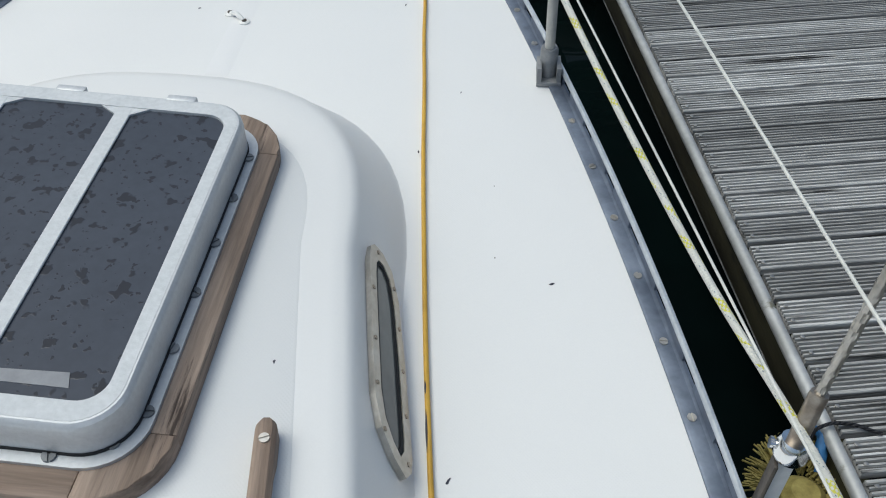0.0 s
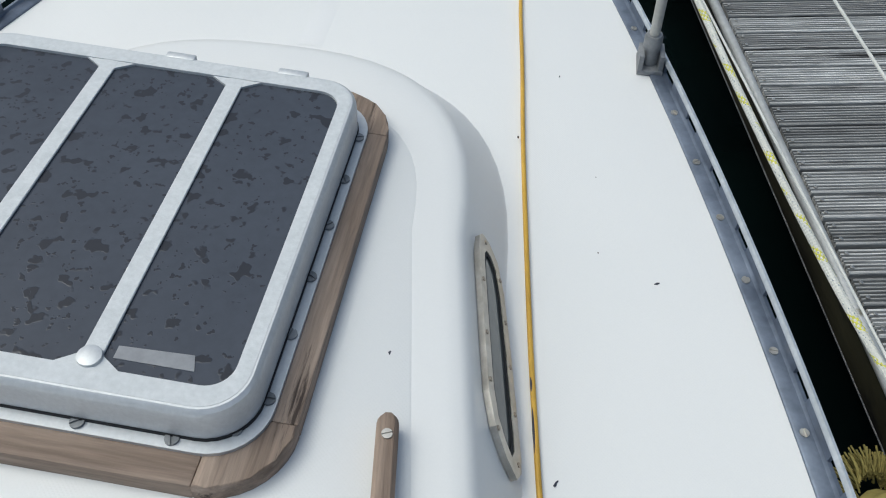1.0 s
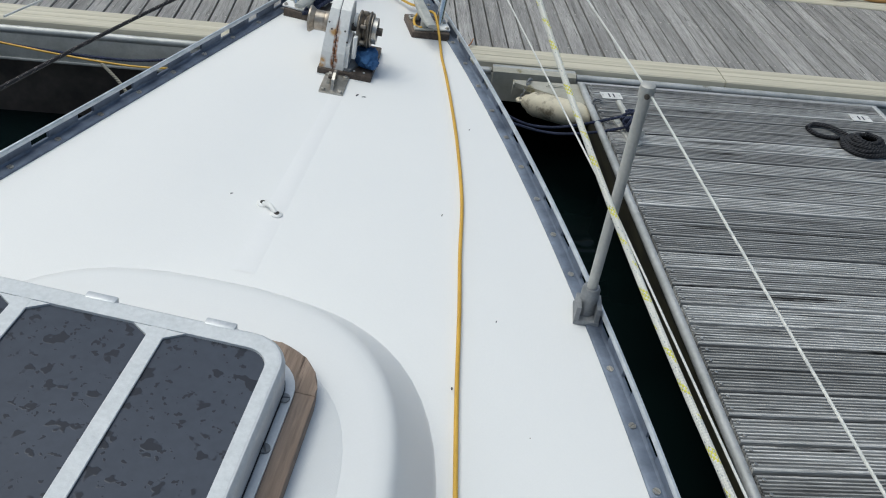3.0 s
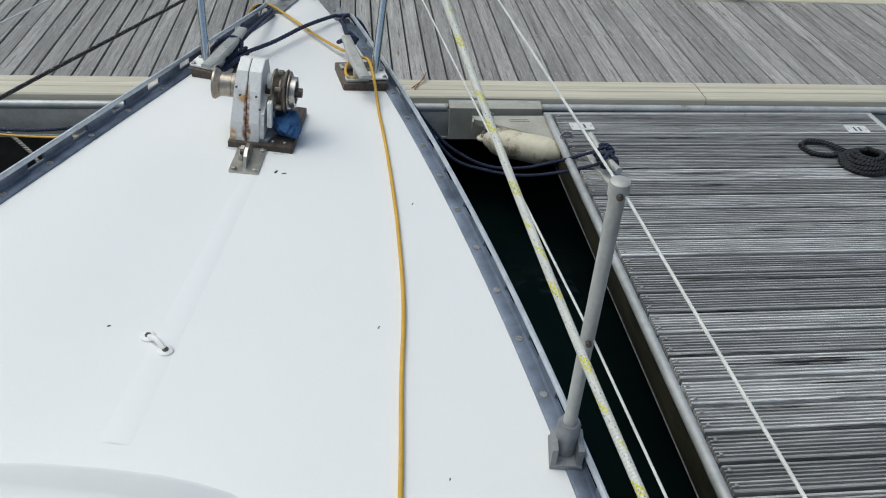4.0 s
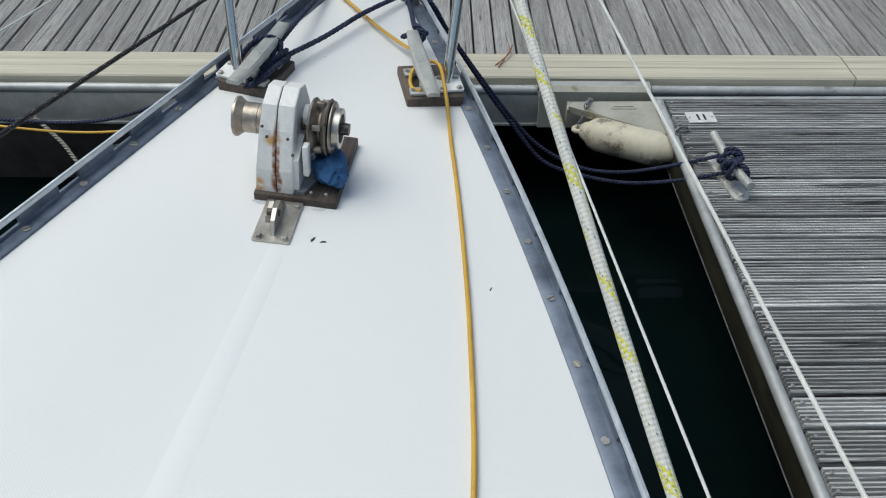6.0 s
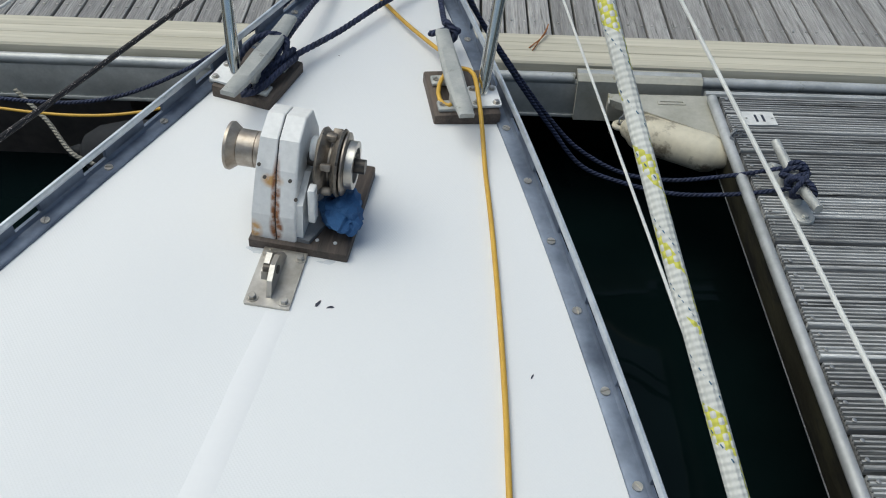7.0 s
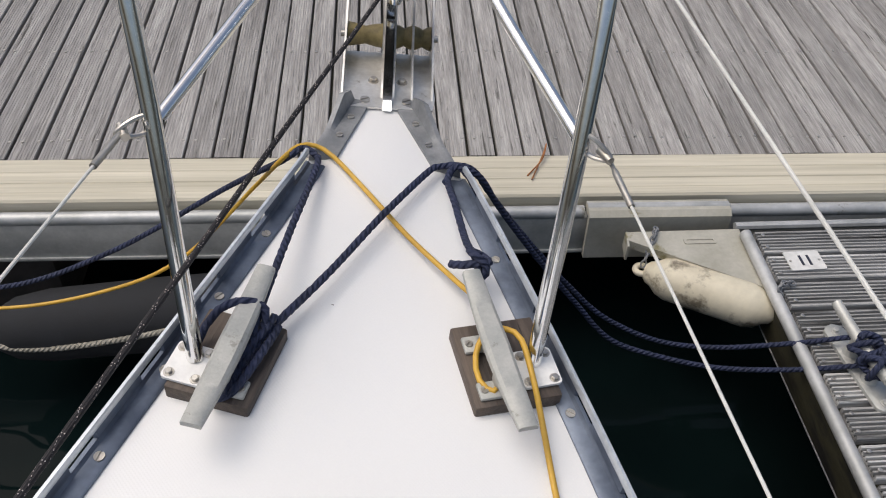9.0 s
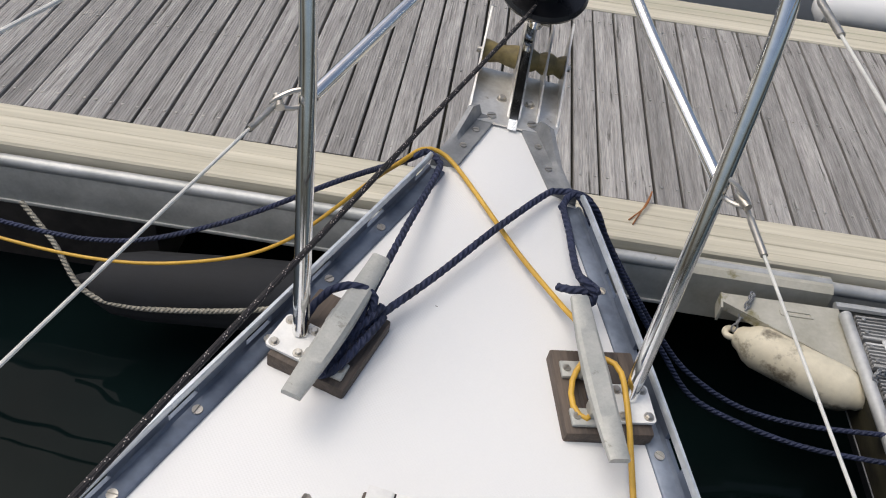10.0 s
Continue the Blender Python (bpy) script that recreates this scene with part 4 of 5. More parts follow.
pulpit = thing("pulpit", BOAT, "polished stainless steel bow pulpit", "pulpit")
LEGS = {1: ((0.284, 4.209, 0.040), (0.293, 4.338, 0.365), (0.290, 4.440, 0.60)), -1: ((-0.205, 4.150, 0.040), (-0.258, 4.280, 0.36), (-0.296, 4.372, 0.60))}
for side in (1, -1):
    a, b, c = (Vector(q) for q in LEGS[side])
    tube([a, b, c, c + Vector((-side * 0.03, 0.06, 0.03)), Vector((side * 0.20, 4.78, 0.655)), Vector((side * 0.02, 4.99, 0.66))], 0.0125, pulpit, name="upper_rail")
    tube([b + Vector((-side * 0.004, 0.01, -0.004)), Vector((side * 0.150, 4.61, 0.425)), Vector((side * 0.03, 4.86, 0.50)), Vector((side * 0.01, 4.93, 0.54))], 0.0095, pulpit, name="lower_rail")
    bm = prism(rounded(0.060, 0.066, 0.006, 3), 0, 0.005)
    part("foot_plate", bm, M_WHITEPAINT, pulpit, "white painted foot plate", m=pose(a.x + side * 0.006, a.y - 0.010, a.z - 0.003, 0, 0, 18 if side > 0 else -11))
    for dx, dy in ((-0.020, -0.023), (0.020, -0.023), (0.020, 0.023), (-0.020, 0.023)):
        bm = bmesh.new()
        hex_bolt(bm, 0, 0, 0, 0.0055)
        q = pose(a.x + side * 0.006, a.y - 0.010, a.z + 0.002, 0, 0, 18 if side > 0 else -11) @ Matrix.Translation((dx, dy, 0))
        part("bolt", bm, M_STEELDULL, pulpit, m=q)
    # shackle lug for the lower lifeline
    bm = bmesh.new()
    d = Vector((side * 0.02, -0.012, -0.004))
    sweep(smooth_path([b + Vector((0, 0, 0.012)), b + d + Vector((0, 0, 0.012)), b + d * 2.0, b + d + Vector((0, 0, -0.014)), b + Vector((0, 0, -0.014))], 0.004), 0.0035, 8, bm=bm)
    lathe([(0.006, -0.013), (0.006, 0.013)], 10, bm, Matrix.Translation(b + d * 1.6) @ pose(0, 0, 0, 90, 0, 30))
    part("lug", bm, M_STEELDULL, pulpit, "small shackle lug")
    bm = bmesh.new()
    sweep([c + Vector((0, 0, 0.0)), c + Vector((side * 0.025, -0.012, 0.0))], 0.005, 8, bm=bm)
    part("top_lug", bm, M_STEELDULL, pulpit)

# lifelines
ST_TOP, ST_MID = Vector((0.711, 2.80, 0.580)), Vector((0.733, 2.818, 0.306))


def lifeline(a, b, label, swage=0.07, aft=None):
    line = thing("lifeline", BOAT, label, "lifeline", "lifelines")
    a, b = Vector(a), Vector(b)
    d = (b - a).normalized()
    pts = [a + d * swage, b] + ([Vector(aft)] if aft else [])
    part("wire", sweep(pts, 0.0021, 8), M_WIRE, line)
    part("swage", sweep([a, a + d * 0.012, a + d * 0.02, a + d * swage, a + d * (swage + 0.012)], lambda s: 0.0032 if s < 0.014 else 0.0048, 10), M_STEELDULL, line, "stainless end fitting")
    return line


lifeline((0.315, 4.428, 0.60), ST_TOP, "white coated upper lifeline through the stanchion", 0.08, (1.19, 0.9, 0.45))
lifeline((0.335, 4.318, 0.348), ST_MID, "white coated lower lifeline below the other", 0.07, (1.212, 0.9, 0.201))
lifeline((-0.321, 4.360, 0.60), (-0.55, 2.75, 0.69), "white coated upper lifeline on the port side", 0.08)
lifeline((-0.290, 4.262, 0.355), (-0.43, 2.75, 0.51), "white coated lower lifeline on the port side", 0.07)

# smooth ungripped strip along the foredeck centre
bm = bmesh.new()
rows = []
for k in range(25):
    y = 2.75 + 0.84 * k / 24
    c, w = 0.002 + 0.040 * (y - 2.75) / 0.84, 0.034 - 0.012 * k / 24
    rows.append([bm.verts.new((c + u * w, y, deck_z(c + u * w, y) + 0.0016 * (1 - u * u) - 0.0006)) for u in (-1, -0.8, -0.5, 0, 0.5, 0.8, 1)])
for a, b in zip(rows, rows[1:]):
    for j in range(6):
        bm.faces.new((a[j], a[j + 1], b[j + 1], b[j]))
part("centre_strip", bm, M_STRIP, boat, "smooth white strip without grip")


def chip(x, y, z, size, seed):
    """A ragged chip in the gelcoat, dark at its heart."""
    r = random.Random(seed)
    n = 11
    pts = [((0.6 + 0.8 * r.random()) * size * math.cos(2 * math.pi * k / n), (0.4 + 0.6 * r.random()) * size * 0.5 * math.sin(2 * math.pi * k / n)) for k in range(n)]
    part("gelcoat_chip", prism(pts, -0.0005, 0.0006), M_INK, boat, "dark chip in the gelcoat", False, m=pose(x, y, z, 0, 0, r.uniform(20, 80)))


for k, (x, y, size) in enumerate(((0.363, 2.105, 0.009), (0.352, 2.100, 0.005), (0.381, 2.145, 0.007), (0.372, 2.150, 0.004), (0.306, 1.886, 0.006))):
    chip(x, y, top_z(x, y) + 0.0006 - 0.0125 * max(0.0, (x - 0.34) / 0.04), size, k)
for k, (x, y, size) in enumerate(((0.098, 3.62, 0.007), (0.118, 3.618, 0.006), (0.44, 3.56, 0.004), (0.56, 1.80, 0.006), (0.73, 2.20, 0.005), (-0.10, 3.02, 0.004), (0.40, 3.10, 0.004), (0.55, 2.75, 0.003))):
    chip(x, y, deck_z(x, y) + 0.0004, size, 20 + k)

# ---- windlass and deck plate ----
wl = thing("anchor_windlass", on_deck(0.037, 3.811, 0), "old white anchor windlass with rust streaks on a teak base", "windlass")
part("base", box(0.165, 0.225, 0.024, 0.003, 0.018, -0.006, 0.003), M_DARKWOOD, wl, "dark weathered teak base board")
case = [(-0.085, 0.0), (-0.084, 0.052), (-0.060, 0.128), (-0.036, 0.170), (0.006, 0.186), (0.046, 0.172), (0.074, 0.118), (0.085, 0.0)]
YZX = Matrix(((0, 0, 1, 0), (1, 0, 0, 0), (0, 1, 0, 0), (0, 0, 0, 1)))
for x0, x1 in ((-0.063, -0.0349), (-0.0331, -0.001)):
    tmp = prism(case, x0, x1, m=pose(0, 0.0, 0.018) @ YZX, bev=0.003)
    for vtx in tmp.verts:
        if vtx.co.x < -0.05:
            vtx.co.x -= 0.014 * (1 - vtx.co.z / 0.2)
    part("casing", tmp, M_CASING, wl, "white painted casing half with rust", False)
part("seam_gasket", prism([(a * 0.985, b * 0.99) for a, b in case], -0.0352, -0.0328, m=pose(0, 0, 0.018) @ YZX), M_BLACKRUBBER, wl, "black seam between the halves", False)
part("slot", box(0.016, 0.010, 0.003, -0.018, 0.006, 0.1985, 0.0008), M_BLACKIRON, wl)
part("side_bracket", prism([(-0.080, 0.0), (-0.075, 0.075), (-0.02, 0.10), (0.06, 0.06), (0.078, 0.0)], -0.001, 0.009, m=pose(0, 0, 0.018) @ YZX), M_CASING, wl, "stained side bracket", False)
part("foot_flange", prism([(-0.001, -0.082), (0.020, -0.084), (0.050, 0.0), (0.040, 0.09), (-0.001, 0.09)], 0.018, 0.026), M_CASTGREY, wl, "cast foot flange", False)
AX = pose(0, 0.005, 0.124, 0, 90, 0) @ Matrix.Diagonal((0.86, 0.86, 0.80, 1))
part("warping_drum", lathe([(0.020, -0.163), (0.040, -0.166), (0.0455, -0.164), (0.046, -0.158), (0.041, -0.151), (0.0365, -0.1445), (0.0352, -0.1425), (0.0335, -0.1415), (0.0352, -0.1405), (0.035, -0.125), (0.035, -0.1065), (0.0335, -0.1055), (0.0352, -0.1045), (0.038, -0.094), (0.046, -0.084), (0.056, -0.076), (0.059, -0.073), (0.0585, -0.069), (0.03, -0.068)], 40, m=AX), M_BRONZE, wl, "tarnished warping drum")
part("shaft", lathe([(0.014, -0.165), (0.014, 0.115)], 16, m=AX), M_BLACKIRON, wl)
bm = lathe([(0.040, 0.022), (0.062, 0.024), (0.064, 0.029), (0.057, 0.038), (0.042, 0.0455), (0.042, 0.0495), (0.057, 0.057), (0.065, 0.066), (0.062, 0.070), (0.04, 0.071)], 36, m=AX)
for k in range(6):
    box(0.022, 0.014, 0.016, 0, 0, 0.030, 0.004, 2, bm, AX @ pose(0, 0, 0.0475, 0, 0, 60 * k) @ pose(0.020, 0, 0, 0, 90, 0))
part("chain_gypsy", bm, M_GYPSY, wl, "greasy pocketed chain wheel")
part("clutch_plate", lathe([(0.056, 0.072), (0.060, 0.074), (0.060, 0.077), (0.054, 0.079)], 32, m=AX), M_BRONZE, wl)
bm = ring_plate([(0.046 * math.cos(2 * math.pi * k / 24), 0.046 * math.sin(2 * math.pi * k / 24)) for k in range(24)], [(0.034 * math.cos(2 * math.pi * k / 24), 0.034 * math.sin(2 * math.pi * k / 24)) for k in range(24)], 0.080, 0.096)
bmesh.ops.transform(bm, matrix=AX, verts=bm.verts)
part("clutch_ring", bm, M_STEELDULL, wl, "bare steel clutch ring")
for k in range(4):
    part("ring_lug", box(0.010, 0.012, 0.018, 0, 0, -0.009, 0.002, m=AX @ pose(0, 0, 0.086, 0, 0, 45 + 90 * k) @ pose(0.040, 0, 0)), M_STEELDULL, wl)
part("shaft_nut", box(0.016, 0.016, 0.014, 0, 0, 0, 0.002, m=AX @ pose(0, 0, 0.094)), M_BLACKIRON, wl)
bm = lathe([(0.022, 0.008), (0.024, 0.012), (0.022, 0.020), (0.008, 0.024)], 24, m=AX @ pose(-0.030, -0.004, 0))
part("hub_cap", bm, M_WHITEPAINT, wl, "white hub cap")
part("lever", box(0.012, 0.020, 0.070, 0.022, -0.062, 0.055, 0.003), M_WHITEPAINT, wl, "white painted lever", m=pose(0, 0, 0, 0, 0, 0))
for y, z, x in ((-0.066, 0.118, -0.05), (-0.066, 0.118, -0.01), (-0.074, 0.088, 0.0), (-0.058, 0.135, -0.06)):
    part("screw", lathe([(0.003, -0.001), (0.003, 0.002)], 8, m=pose(x, y - 0.004, z + 0.02, 70, 0, 0)), M_BLACKIRON, wl)

for x in (0.030, 0.060):
    part("board_screw", lathe([(0.0035, 0.0), (0.003, 0.0015)], 8, m=pose(x, -0.072, 0.018)), M_PLATE, wl, "white capped screw")

rag = thing("cloth_rag", on_deck(0.098, 3.796, 20, 0.018), "crumpled blue cloth rag under the chain wheel", "rag")
bm = bmesh.new()
bmesh.ops.create_icosphere(bm, subdivisions=4, radius=1.0)
for vtx in bm.verts:
    p = vtx.co.copy()
    f = 1 + 0.35 * noise.noise(p * 1.6) + 0.16 * noise.noise(p * 4.2) - 0.12 * abs(noise.noise(p * 7.0))
    vtx.co = Vector((p.x * 0.037 * f, p.y * 0.052 * f, max(0.0, 0.026 + p.z * 0.032 * f)))
part("cloth", bm, M_BLUERAG, rag)

rs = random.Random(8)
for k in range(9):
    n = 9
    size = rs.uniform(0.006, 0.014)
    lump = prism([(rs.uniform(0.6, 1.2) * size * math.cos(2 * math.pi * j / n), rs.uniform(0.5, 1.0) * 0.55 * size * math.sin(2 * math.pi * j / n)) for j in range(n)], -0.006, rs.uniform(-0.001, 0.002), bev=0.0008)
    part("sealant_smear", lump, M_SEALANT, wl, "pale lump of old sealant", m=pose(-0.075 + 0.0165 * k + rs.uniform(-0.006, 0.006), -0.098 - rs.uniform(0.0, 0.006), 0, 0, 0, rs.uniform(-20, 20)))

plate = thing("stay_plate", on_deck(0.022, 3.657, 1), "stained stainless deck plate with a welded lug", "deck plate")
part("plate", prism(rounded(0.072, 0.122, 0.003, 2), 0, 0.005), M_STEELDULL, plate, smooth=False)
part("lug", prism([(-0.045, 0.0), (-0.035, 0.030), (-0.012, 0.042), (0.012, 0.040), (0.035, 0.022), (0.048, 0.0)], -0.004, 0.004, m=pose(0, 0, 0.004) @ YZX), M_STEELDULL, plate, smooth=False)
part("lug", prism([(-0.020, 0.0), (-0.016, 0.016), (0.020, 0.022), (0.042, 0.0)], -0.022, -0.013, m=pose(0, 0.01, 0.004) @ YZX), M_STEELDULL, plate, smooth=False)
part("pin", lathe([(0.007, -0.012), (0.007, 0.012)], 12, m=pose(-0.006, -0.004, 0.028, 0, 90, 0)), M_BLACKIRON, plate)
for x, y in ((-0.025, -0.048), (0.025, -0.048), (0.027, 0.045), (-0.025, 0.045)):
    bm = bmesh.new()
    hex_bolt(bm, x, y, 0.005, 0.0068)
    part("bolt", bm, M_STEELDULL, plate)

# ---- bow roller and furler ----
roller = thing("bow_roller", BOAT @ pose(-0.001, 4.834, 0.006, -3, 0, 5), "polished stainless twin bow roller fitting", "bow roller")
bm = prism([(-0.092, -0.012), (0.092, -0.012), (0.098, 0.03), (0.092, 0.20), (-0.092, 0.20), (-0.098, 0.03)], 0.002, 0.006)
part("bed_plate", bm, M_BED, roller, "shiny bed plate", False)
CHEEK = [(0.02, 0.0), (0.05, 0.020), (0.10, 0.040), (0.19, 0.075), (0.27, 0.115), (0.285, 0.110), (0.28, 0.06), (0.25, 0.0), (0.20, -0.02), (0.08, -0.005)]
for x in (-0.093, -0.012, 0.012, 0.050, 0.092):
    part("cheek", prism(CHEEK, x - 0.002, x + 0.002, m=pose(0, 0, 0.004) @ YZX), M_BED, roller, "upright cheek plate", False)
part("stem_tongue", prism([(-0.02, 0.0), (0.0, 0.012), (0.20, 0.085), (0.30, 0.16), (0.31, 0.14), (0.25, 0.02), (0.1, 0.0)], -0.009, 0.009, m=pose(0, 0, 0.004) @ YZX), M_STEEL, roller, "stemhead tongue for the forestay", False)
for xa, xb in ((-0.090, -0.015), (0.015, 0.048), (0.053, 0.089)):
    c, w = (xa + xb) / 2, xb - xa
    part("roller", lathe([(0.026, -w / 2), (0.024, -w * 0.3), (0.019, 0), (0.024, w * 0.3), (0.026, w / 2)], 24, m=pose(c, 0.205, 0.045, 0, 90, 0)), M_BRASSEYE, roller, "grimy olive roller")
part("axle", lathe([(0.007, -0.105), (0.007, 0.105)], 12, m=pose(0, 0.205, 0.045, 0, 90, 0)), M_STEELDULL, roller)
for x in (-0.045, 0.04):
    bm = bmesh.new()
    screw_head(bm, x, 0.012, 0.006, 0.010, 0.5)
    part("screw", bm, M_STEELDULL, roller)
for x in (-0.03, 0.03):
    bm = bmesh.new()
    hex_bolt(bm, x, 0.085, 0.006, 0.008)
    part("bolt", bm, M_STEELDULL, roller)

FUR = BOAT @ Matrix.Translation((-0.014, 5.055, 0.145)) @ pose(0, 0, 0, 14, 0, 0)
furler = thing("furling_drum", FUR, "black plastic headsail furling drum on the forestay", "furler")
part("drum", lathe([(0.030, 0.045), (0.070, 0.050), (0.090, 0.058), (0.093, 0.066), (0.088, 0.074), (0.050, 0.078), (0.045, 0.12), (0.050, 0.150), (0.088, 0.155), (0.090, 0.165), (0.05, 0.172)], 40), M_BLACKPLASTIC, furler)
bm = bmesh.new()
sweep([(0, 0, -0.03), (0, 0, 0.06)], 0.016, 16, bm=bm)
lathe([(0.022, -0.012), (0.022, 0.006)], 18, bm)
part("toggle", bm, M_STEEL, furler, "stainless toggle")
part("pin", lathe([(0.007, -0.03), (0.007, 0.03)], 12, m=pose(0, 0, -0.018, 0, 90, 0)), M_STEELDULL, furler)
part("forestay_foil", sweep([(0, 0, 0.17), (0, 0, 9.0)], 0.016, 10), M_HATCH, furler, "aluminium forestay foil")

# ---- shroud turnbuckle at the rail ----
tb = thing("rigging_screw", BOAT, "stainless rigging screw and wire shroud at the rail", "rigging screw")
P0, P1, P2 = Vector((1.005, 1.775, 0.01)), Vector((1.012, 1.80, 0.16)), Vector((1.018, 1.825, 0.24))
d = (P2 - P1).normalized()
frame_m = Matrix.Translation(P1) @ (P2 - P0).to_track_quat("Z", "Y").to_matrix().to_4x4()
part("chainplate", box(0.030, 0.006, 0.16, 0, -0.006, -0.155, 0.002, m=frame_m), M_WHITEPAINT, tb, "white painted chainplate strap")
part("chainplate_web", box(0.006, 0.03, 0.15, 0.014, 0.006, -0.155, 0.002, m=frame_m), M_BLACKIRON, tb)
bm = lathe([(0.020, 0.0), (0.023, 0.006), (0.023, 0.026), (0.019, 0.034)], 24, m=frame_m)
part("toggle", bm, M_STEEL, tb, "shiny toggle")
part("pin", lathe([(0.006, -0.032), (0.009, -0.030), (0.009, -0.026), (0.006, -0.026), (0.006, 0.026), (0.009, 0.026), (0.009, 0.03)], 12, m=frame_m @ pose(0, 0, 0.018, 0, 90, 0)), M_STEEL, tb)
part("terminal", lathe([(0.012, 0.022), (0.0125, 0.05), (0.0125, 0.115), (0.0115, 0.120)], 20, m=frame_m), M_BRONZE, tb, "dull swaged terminal")
E0 = frame_m @ Vector((0, 0, 0.118))
E1 = Vector((0.80, 1.95, 6.0))
part("wire", sweep([E0 + (E1 - E0) * (k / 700) for k in range(150)] + [E1], 0.0065, 14, 7, 0.075, 0.22), M_STEELDULL, tb, "twisted wire shroud")


# ---- ropes ----
def rope_thing(name, label, points, r, mat=M_NAVY, boat_axes=True, lobes=3, step=0.008, category="rope"):
    """One length of rope through the points, given in the boat's axes or the pontoon's."""
    ob = part(name, sweep(smooth_path(points, step), r, 12, lobes, r * 7.5, 0.2) if lobes else sweep(smooth_path(points, step), r, 12), mat)
    if boat_axes:
        ob.matrix_basis = BOAT
    return tagged(ob, label, category)


INV = BOAT.inverted()


def w2b(*q):
    return tuple(INV @ Vector(q))


# navy line from the port cleat to both fairleads
rope_thing("mooring_line", "navy three-strand line from the port cleat over the port fairlead", [(-0.150, 4.09, 0.045), (-0.130, 4.16, 0.052), (-0.128, 4.215, 0.070), (-0.118, 4.40, 0.055), (-0.106, 4.60, 0.030), (-0.116, 4.640, 0.026), (-0.142, 4.652, 0.026), (-0.172, 4.630, 0.012)] + [w2b(*q) for q in ((0.64, -0.52, 0.33), (0.34, -0.50, 0.12), (0.06, -0.51, 0.015), (-0.30, -0.46, -0.02), (-0.9, -0.36, -0.01), (-1.5, -0.22, 0.02))], 0.0061)
rope_thing("mooring_line", "navy three-strand line crossing the bow to the starboard fairlead", [(-0.145, 4.115, 0.050), (-0.118, 4.190, 0.055), (-0.095, 4.235, 0.050), (-0.040, 4.345, 0.042), (0.028, 4.485, 0.042), (0.098, 4.624, 0.030), (0.120, 4.646, 0.026), (0.146, 4.650, 0.030)] + [w2b(*q) for q in ((1.155, -0.732, 0.545), (1.195, -0.715, 0.470), (1.255, -0.690, 0.365), (1.34, -0.655, 0.225), (1.42, -0.63, 0.105), (1.52, -0.63, -0.005), (1.66, -0.65, -0.075), (1.80, -0.68, -0.072), (1.95, -0.72, -0.015), (2.085, -0.755, 0.05))], 0.0061)
rope_thing("mooring_line", "navy three-strand line doubled down to the finger cleat", [(0.130, 4.60, 0.028), (0.142, 4.646, 0.028), (0.158, 4.643, 0.032)] + [w2b(*q) for q in ((1.168, -0.742, 0.535), (1.208, -0.728, 0.455), (1.268, -0.705, 0.345), (1.35, -0.675, 0.205), (1.43, -0.66, 0.085), (1.53, -0.68, -0.03), (1.66, -0.715, -0.062), (1.80, -0.75, -0.065), (1.95, -0.79, -0.025), (2.10, -0.83, 0.04))], 0.0061)
# turns on the port cleat
turns = [(-0.205, 4.145, 0.030), (-0.206, 4.18, 0.05), (-0.185, 4.215, 0.074), (-0.150, 4.222, 0.092), (-0.118, 4.222, 0.078), (-0.122, 4.175, 0.048), (-0.140, 4.120, 0.040), (-0.165, 4.095, 0.040), (-0.150, 4.130, 0.055), (-0.120, 4.185, 0.062), (-0.105, 4.225, 0.062)]
rope_thing("rope_turn", "navy rope turns hitched round the port cleat", turns, 0.0060)
rope_thing("rope_turn", "navy rope turns hitched round the port cleat", [(-0.172, 4.085, 0.036), (-0.140, 4.098, 0.045), (-0.115, 4.150, 0.056), (-0.098, 4.215, 0.050)], 0.0060)
# starboard tail with its knot
rope_thing("cleat_tail", "navy line from the starboard cleat with a stopper knot", [(0.245, 4.155, 0.045), (0.225, 4.20, 0.042), (0.208, 4.27, 0.050), (0.196, 4.345, 0.062), (0.188, 4.38, 0.070), (0.172, 4.44, 0.048), (0.150, 4.54, 0.036), (0.134, 4.61, 0.028), (0.150, 4.640, 0.036), (0.180, 4.618, 0.020), (0.202, 4.58, -0.01)], 0.0062)
knot = [(0.150, 4.385, 0.045), (0.168, 4.372, 0.060), (0.192, 4.365, 0.075), (0.210, 4.378, 0.066), (0.200, 4.400, 0.056), (0.178, 4.396, 0.070), (0.186, 4.372, 0.086), (0.206, 4.362, 0.072), (0.200, 4.352, 0.056), (0.180, 4.358, 0.058)]
rope_thing("rope_knot", "navy rope knot against the starboard cleat", knot, 0.0066)

